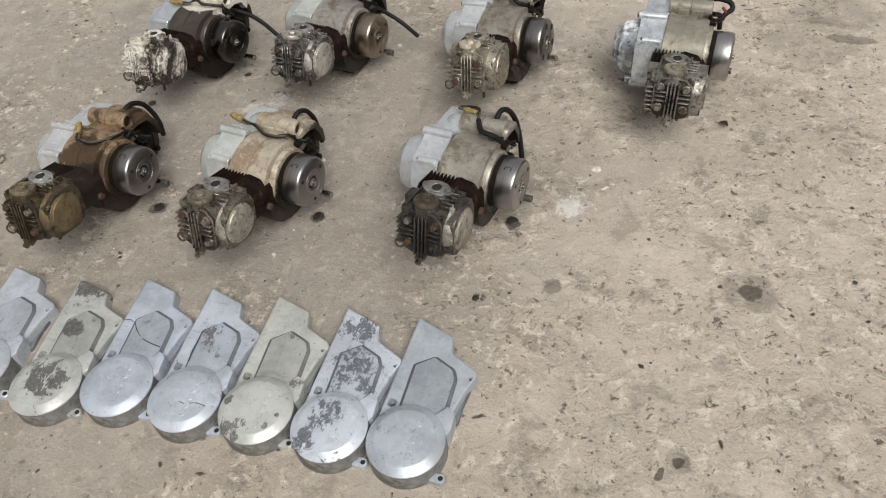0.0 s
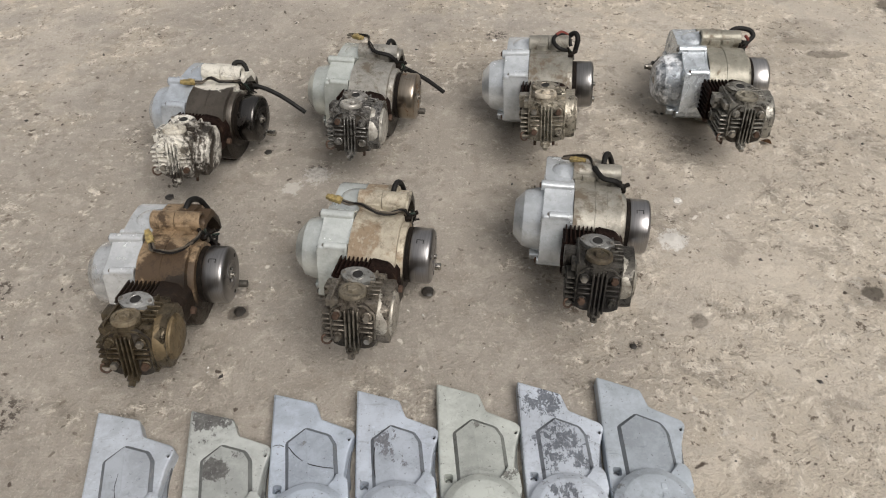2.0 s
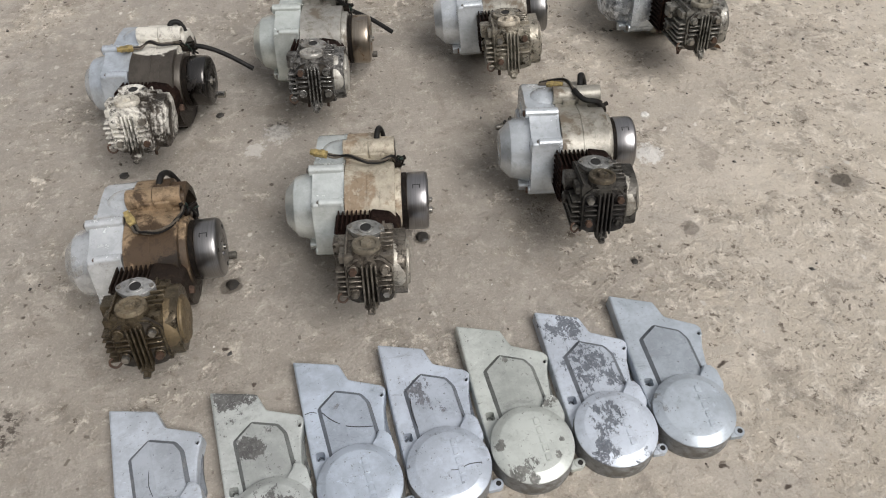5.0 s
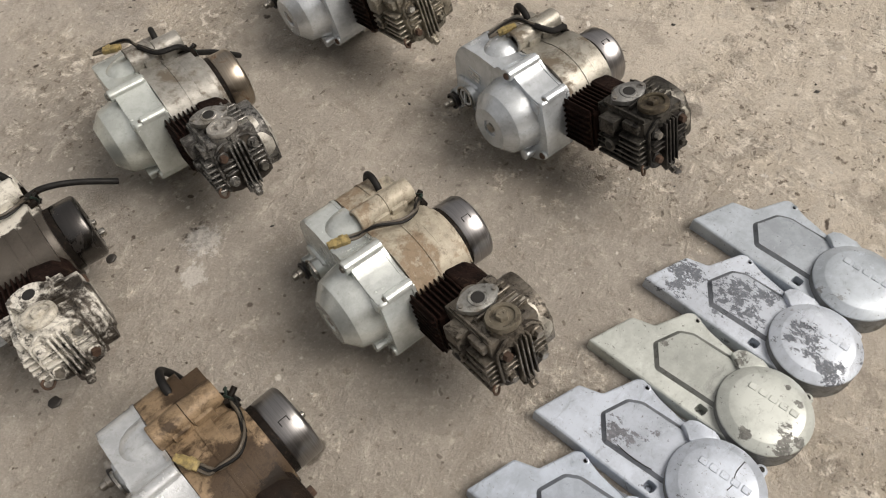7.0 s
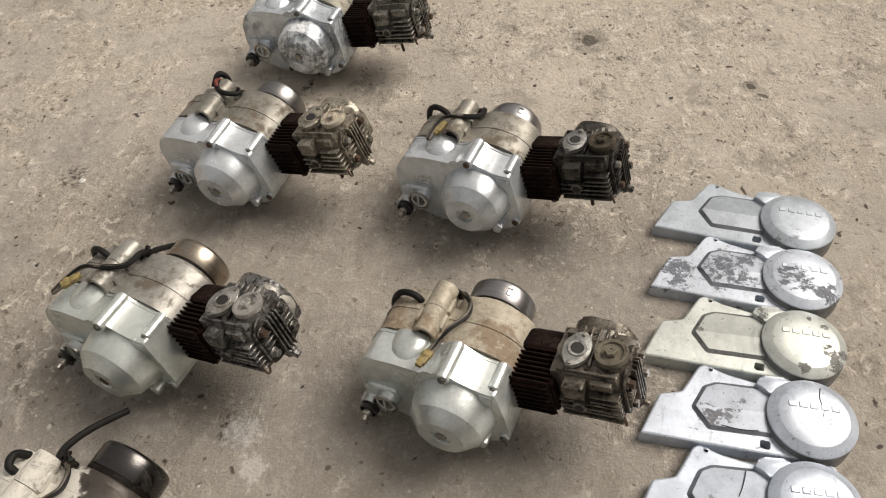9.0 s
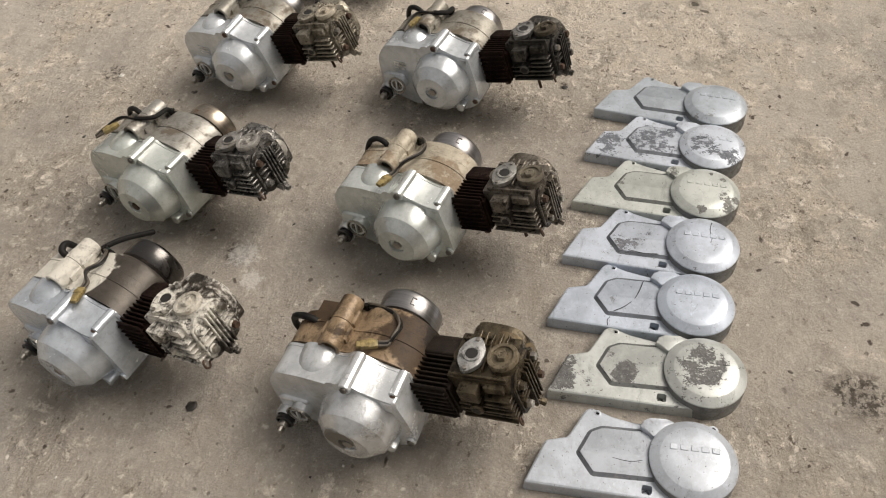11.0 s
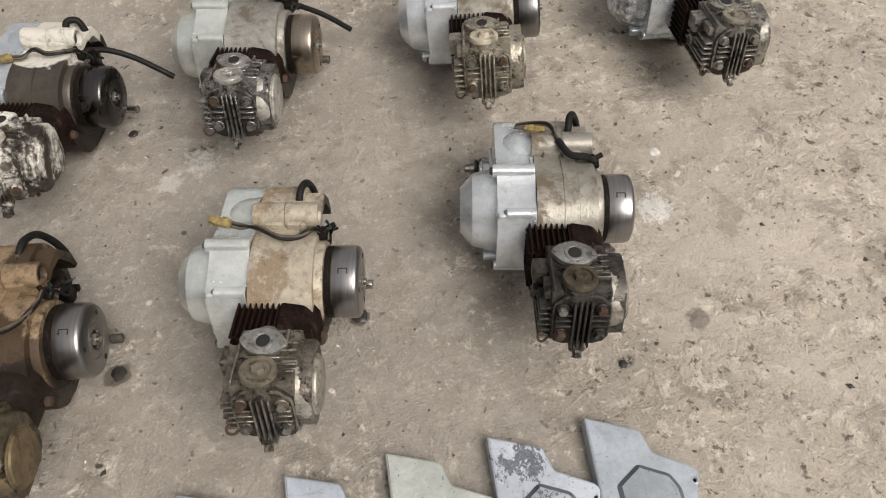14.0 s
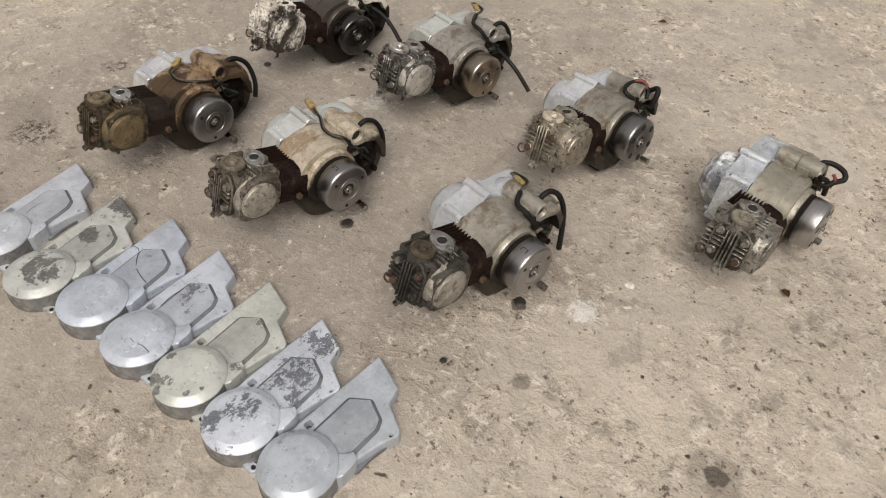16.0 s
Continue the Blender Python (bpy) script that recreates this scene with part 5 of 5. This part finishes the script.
COVERS = [
    ((-0.4887, -0.1527), 5.9, (0.655, 0.676, 0.706), (0.168, 0.174, 0.181), 0.08, 1, [(-0.05, 0.10, 0.02, 0.2)], "pale silver side cover lying on the concrete"),
    ((-0.3335, -0.1600), 5.2, (0.635, 0.635, 0.580), (0.065, 0.064, 0.062), 0.3, 2, [(-0.014, 0.125, 0.032, 0.42), (0.0, 0.004, 0.056, 0.30), (-0.036, 0.224, 0.032, 0.42), (0.0, 0.216, 0.024, 0.4)], "greenish side cover with flaked paint"),
    ((-0.2035, -0.137), 3.5, (0.612, 0.654, 0.713), (0.117, 0.123, 0.129), 0.08, 3, [(-0.01, 0.14, 0.014, 0.25)], "blue grey side cover with a cracked panel"),
    ((-0.0698, -0.1401), 1.4, (0.654, 0.686, 0.739), (0.084, 0.087, 0.097), 0.16, 4, [(-0.012, 0.138, 0.032, 0.30), (0.012, 0.105, 0.03, 0.16), (0.0, -0.01, 0.04, 0.1)], "silver blue side cover with a worn panel"),
    ((0.0612, -0.1365), 0.0, (0.665, 0.668, 0.596), (0.091, 0.091, 0.084), 0.12, 5, [(-0.012, -0.034, 0.018, 0.40), (0.030, -0.030, 0.010, 0.40), (-0.050, 0.004, 0.015, 0.45), (-0.036, -0.044, 0.018, 0.45), (-0.014, -0.056, 0.012, 0.4), (0.043, -0.007, 0.006, 0.5), (0.05, 0.06, 0.02, 0.36), (0.0, 0.155, 0.012, 0.3)], "olive grey side cover with chipped paint"),
    ((0.1935, -0.1421), -1.7, (0.697, 0.723, 0.767), (0.068, 0.075, 0.088), 0.34, 6, [(0.0, 0.120, 0.056, 0.30), (-0.02, 0.205, 0.045, 0.26), (-0.012, 0.012, 0.046, 0.28), (-0.03, -0.04, 0.03, 0.28), (0.03, 0.08, 0.025, 0.22)], "badly flaked silver and dark grey side cover"),
    ((0.3230, -0.1420), -3.6, (0.568, 0.600, 0.627), (0.129, 0.136, 0.142), 0.06, 7, [(-0.056, 0.034, 0.012, 0.4), (-0.04, 0.225, 0.02, 0.1)], "dull grey side cover at the row's end"),
]
CRACKS = {3: [([(0.040, 0.088), (0.020, 0.093), (-0.002, 0.102), (-0.020, 0.118), (-0.031, 0.134)], 0.0304), ([(-0.040, 0.139), (-0.047, 0.143), (-0.058, 0.142)], 0.0241)],
          4: [([(0.047, -0.012), (0.028, -0.010), (0.012, -0.014), (0.000, -0.012)], 0.0471), ([(-0.030, 0.075), (-0.033, 0.100), (-0.030, 0.128)], 0.0304)],
          1: [([(-0.006, 0.072), (-0.010, 0.092), (-0.007, 0.118)], 0.0304)]}
for at, turn, paint, bare, amount, seed, patches_at, label in COVERS:
    make_side_cover(at, turn, paint, bare, amount, seed, patches_at, label, CRACKS.get(seed, ()))


# ---- caster of a trolley at the back ----
def make_caster(at, turn):
    thing = tagged(new("trolley_caster"), "rusty swivel caster under a white trolley leg", "caster wheel")
    cream, rust = plain("cream_plastic_tyre", (0.52, 0.47, 0.34), 0.5), casting("rusty_bracket", (0.30, 0.175, 0.085), (0.15, 0.075, 0.035), 0.5, 9, 0.3, 0.6)
    white = plain("chipped_white_paint", (0.62, 0.63, 0.63), 0.5)
    side = along((0, 0, 0.034), (0, 1, 0))
    bm = bmesh.new()
    lathe(bm, [(0.027, -0.008), (0.0325, -0.009), (0.034, -0.006), (0.034, 0.006), (0.0325, 0.009), (0.027, 0.008), (0.027, -0.008)], side, 36)
    wheel = part("wheel", bm, cream, thing, "cream plastic tyre")
    bm = bmesh.new()
    lathe(bm, [(0.009, -0.012), (0.009, 0.012)], side, 16)
    lathe(bm, [(0.0275, -0.002), (0.0275, 0.002)], side, 30)
    for k in range(6):
        a = k * math.pi / 3
        rod(bm, (0, 0, 0.034), (0.0245 * math.cos(a), 0, 0.034 + 0.0245 * math.sin(a)), 0.004, 8)
    part("rim", bm, rust, wheel, "brown spoked rim")
    bm = bmesh.new()
    for y in (-0.016, 0.016):
        prism(bm, fillet([(-0.005, 0.033), (0.004, 0.027), (0.062, 0.054), (0.068, 0.088), (0.022, 0.088)], 0.006), y - 0.0015, y + 0.0015, Matrix(((1, 0, 0, 0), (0, 0, 1, 0), (0, 1, 0, 0), (0, 0, 0, 1))))
    block(bm, (0.0, -0.018, 0.084), (0.066, 0.018, 0.090), None, 0.002)
    rod(bm, (0.036, 0, 0.086), (0.036, 0, 0.100), 0.024, 22, 0.004)
    part("fork", bm, rust, thing, "rusty steel fork")
    bm = bmesh.new()
    block(bm, (-0.010, -0.036, 0.100), (0.080, 0.036, 0.106), None, 0.002)
    block(bm, (-0.006, -0.032, 0.105), (0.030, 0.030, 0.40), None, 0.003)
    part("leg", bm, white, thing, "chipped white painted steel leg")
    thing.matrix_world = pose(at[0], at[1], 0, 0, 0, turn) @ Matrix.Scale(1.15, 4)


make_caster((1.225, 1.56), -2)


# ---- litter on the floor ----
def make_pebble(x, y, size, mat, name, label, category, seed, flat=0.5):
    bm = bmesh.new()
    bmesh.ops.create_icosphere(bm, subdivisions=2, radius=size)
    for v in bm.verts:
        v.co += noise.noise_vector(v.co / size * 1.3 + Vector((seed, seed * 2.0, 0))) * size * 0.35
        v.co.z *= flat
    low = min(v.co.z for v in bm.verts)
    for v in bm.verts:
        v.co.z -= low + size * flat * 0.1
    ob = part(name, bm, mat, None, sharp=70)
    ob.matrix_world = pose(x, y, 0, 0, 0, seed * 53 % 360)
    return tagged(ob, label, category, "litter on the floor")


CHALK = plain("white_lime_splash", (0.62, 0.60, 0.56), 0.85, 0, 0.25, 120, 0.4)
CLOD = plain("black_oily_clod", (0.030, 0.026, 0.022), 0.5, 0, 0.4, 140, 0.4)
LEAF = plain("dry_brown_leaf", (0.16, 0.085, 0.04), 0.7, 0, 0.4, 80)
GRIT = plain("brown_grit", (0.10, 0.078, 0.058), 0.85, 0, 0.4, 140, 0.3)
make_pebble(0.545, 0.562, 0.009, CHALK, "lime_splash", "small white fleck on the concrete", "splash", 5, 0.15)
make_pebble(0.210, 1.239, 0.007, CHALK, "lime_splash", "small white fleck on the concrete", "splash", 6, 0.2)
for i, (x, y, r) in enumerate(((-0.006, 0.336, 0.012), (-0.368, 0.307, 0.012), (0.397, 0.386, 0.012), (-0.366, 0.789, 0.009), (-0.568, 0.646, 0.010), (0.365, 0.182, 0.007))):
    make_pebble(x, y, r, CLOD, "oil_clod", "black clod of oily dirt", "dirt clod", i + 2, 0.22)
rng = random.Random(11)


def make_grit(name, count, lo, hi, mat, label):
    """Loose grains strewn over the concrete."""
    bm = bmesh.new()
    for _ in range(count):
        x, y, s = rng.uniform(-1.6, 2.0), rng.uniform(-0.9, 2.4), rng.uniform(lo, hi)
        r = Matrix.Translation((x, y, s * 0.25)) @ Matrix.Rotation(rng.uniform(0, 6.28), 4, "Z") @ Matrix.Diagonal((s * rng.uniform(0.7, 1.8), s, s * 0.5, 1))
        vs = [bm.verts.new(r @ (Vector(p) + Vector((rng.uniform(-0.3, 0.3), rng.uniform(-0.3, 0.3), 0)))) for p in ((1, 0, 0), (0, 1, 0), (-1, 0, 0), (0, -1, 0), (0, 0, 1))]
        for a in range(4):
            bm.faces.new((vs[a], vs[(a + 1) % 4], vs[4]))
    tagged(part(name, bm, mat, None, sharp=20), label, "grit", kind="stuff")


make_grit("dark_grit", 900, 0.0008, 0.0024, GRIT, "dark brown grit strewn over the concrete")
make_grit("black_crumbs", 170, 0.0015, 0.0050, CLOD, "black oily crumbs on the concrete")
make_grit("pale_grit", 420, 0.0008, 0.0026, CHALK, "pale lime grit strewn over the concrete")


def make_leaf(x, y, turn, length):
    bm = bmesh.new()
    rows = []
    for i in range(7):
        t = i / 6
        w = length * 0.28 * math.sin(math.pi * (0.06 + 0.9 * t))
        rows.append([bm.verts.new((length * (t - 0.5), s * w, 0.003 + 0.006 * abs(s) * math.sin(3 * t) + 0.004 * t)) for s in (-1, 0, 1)])
    for a, b in zip(rows, rows[1:]):
        for k in (0, 1):
            bm.faces.new((a[k], a[k + 1], b[k + 1], b[k]))
    bmesh.ops.solidify(bm, geom=list(bm.faces), thickness=0.0006)
    ob = part("dry_leaf", bm, LEAF)
    ob.matrix_world = pose(x, y, 0, 0, 0, turn)
    tagged(ob, "curled dry brown leaf on the concrete", "leaf", "litter on the floor")


make_leaf(0.80, 0.742, -50, 0.026)
make_leaf(0.136, 1.55, 10, 0.024)
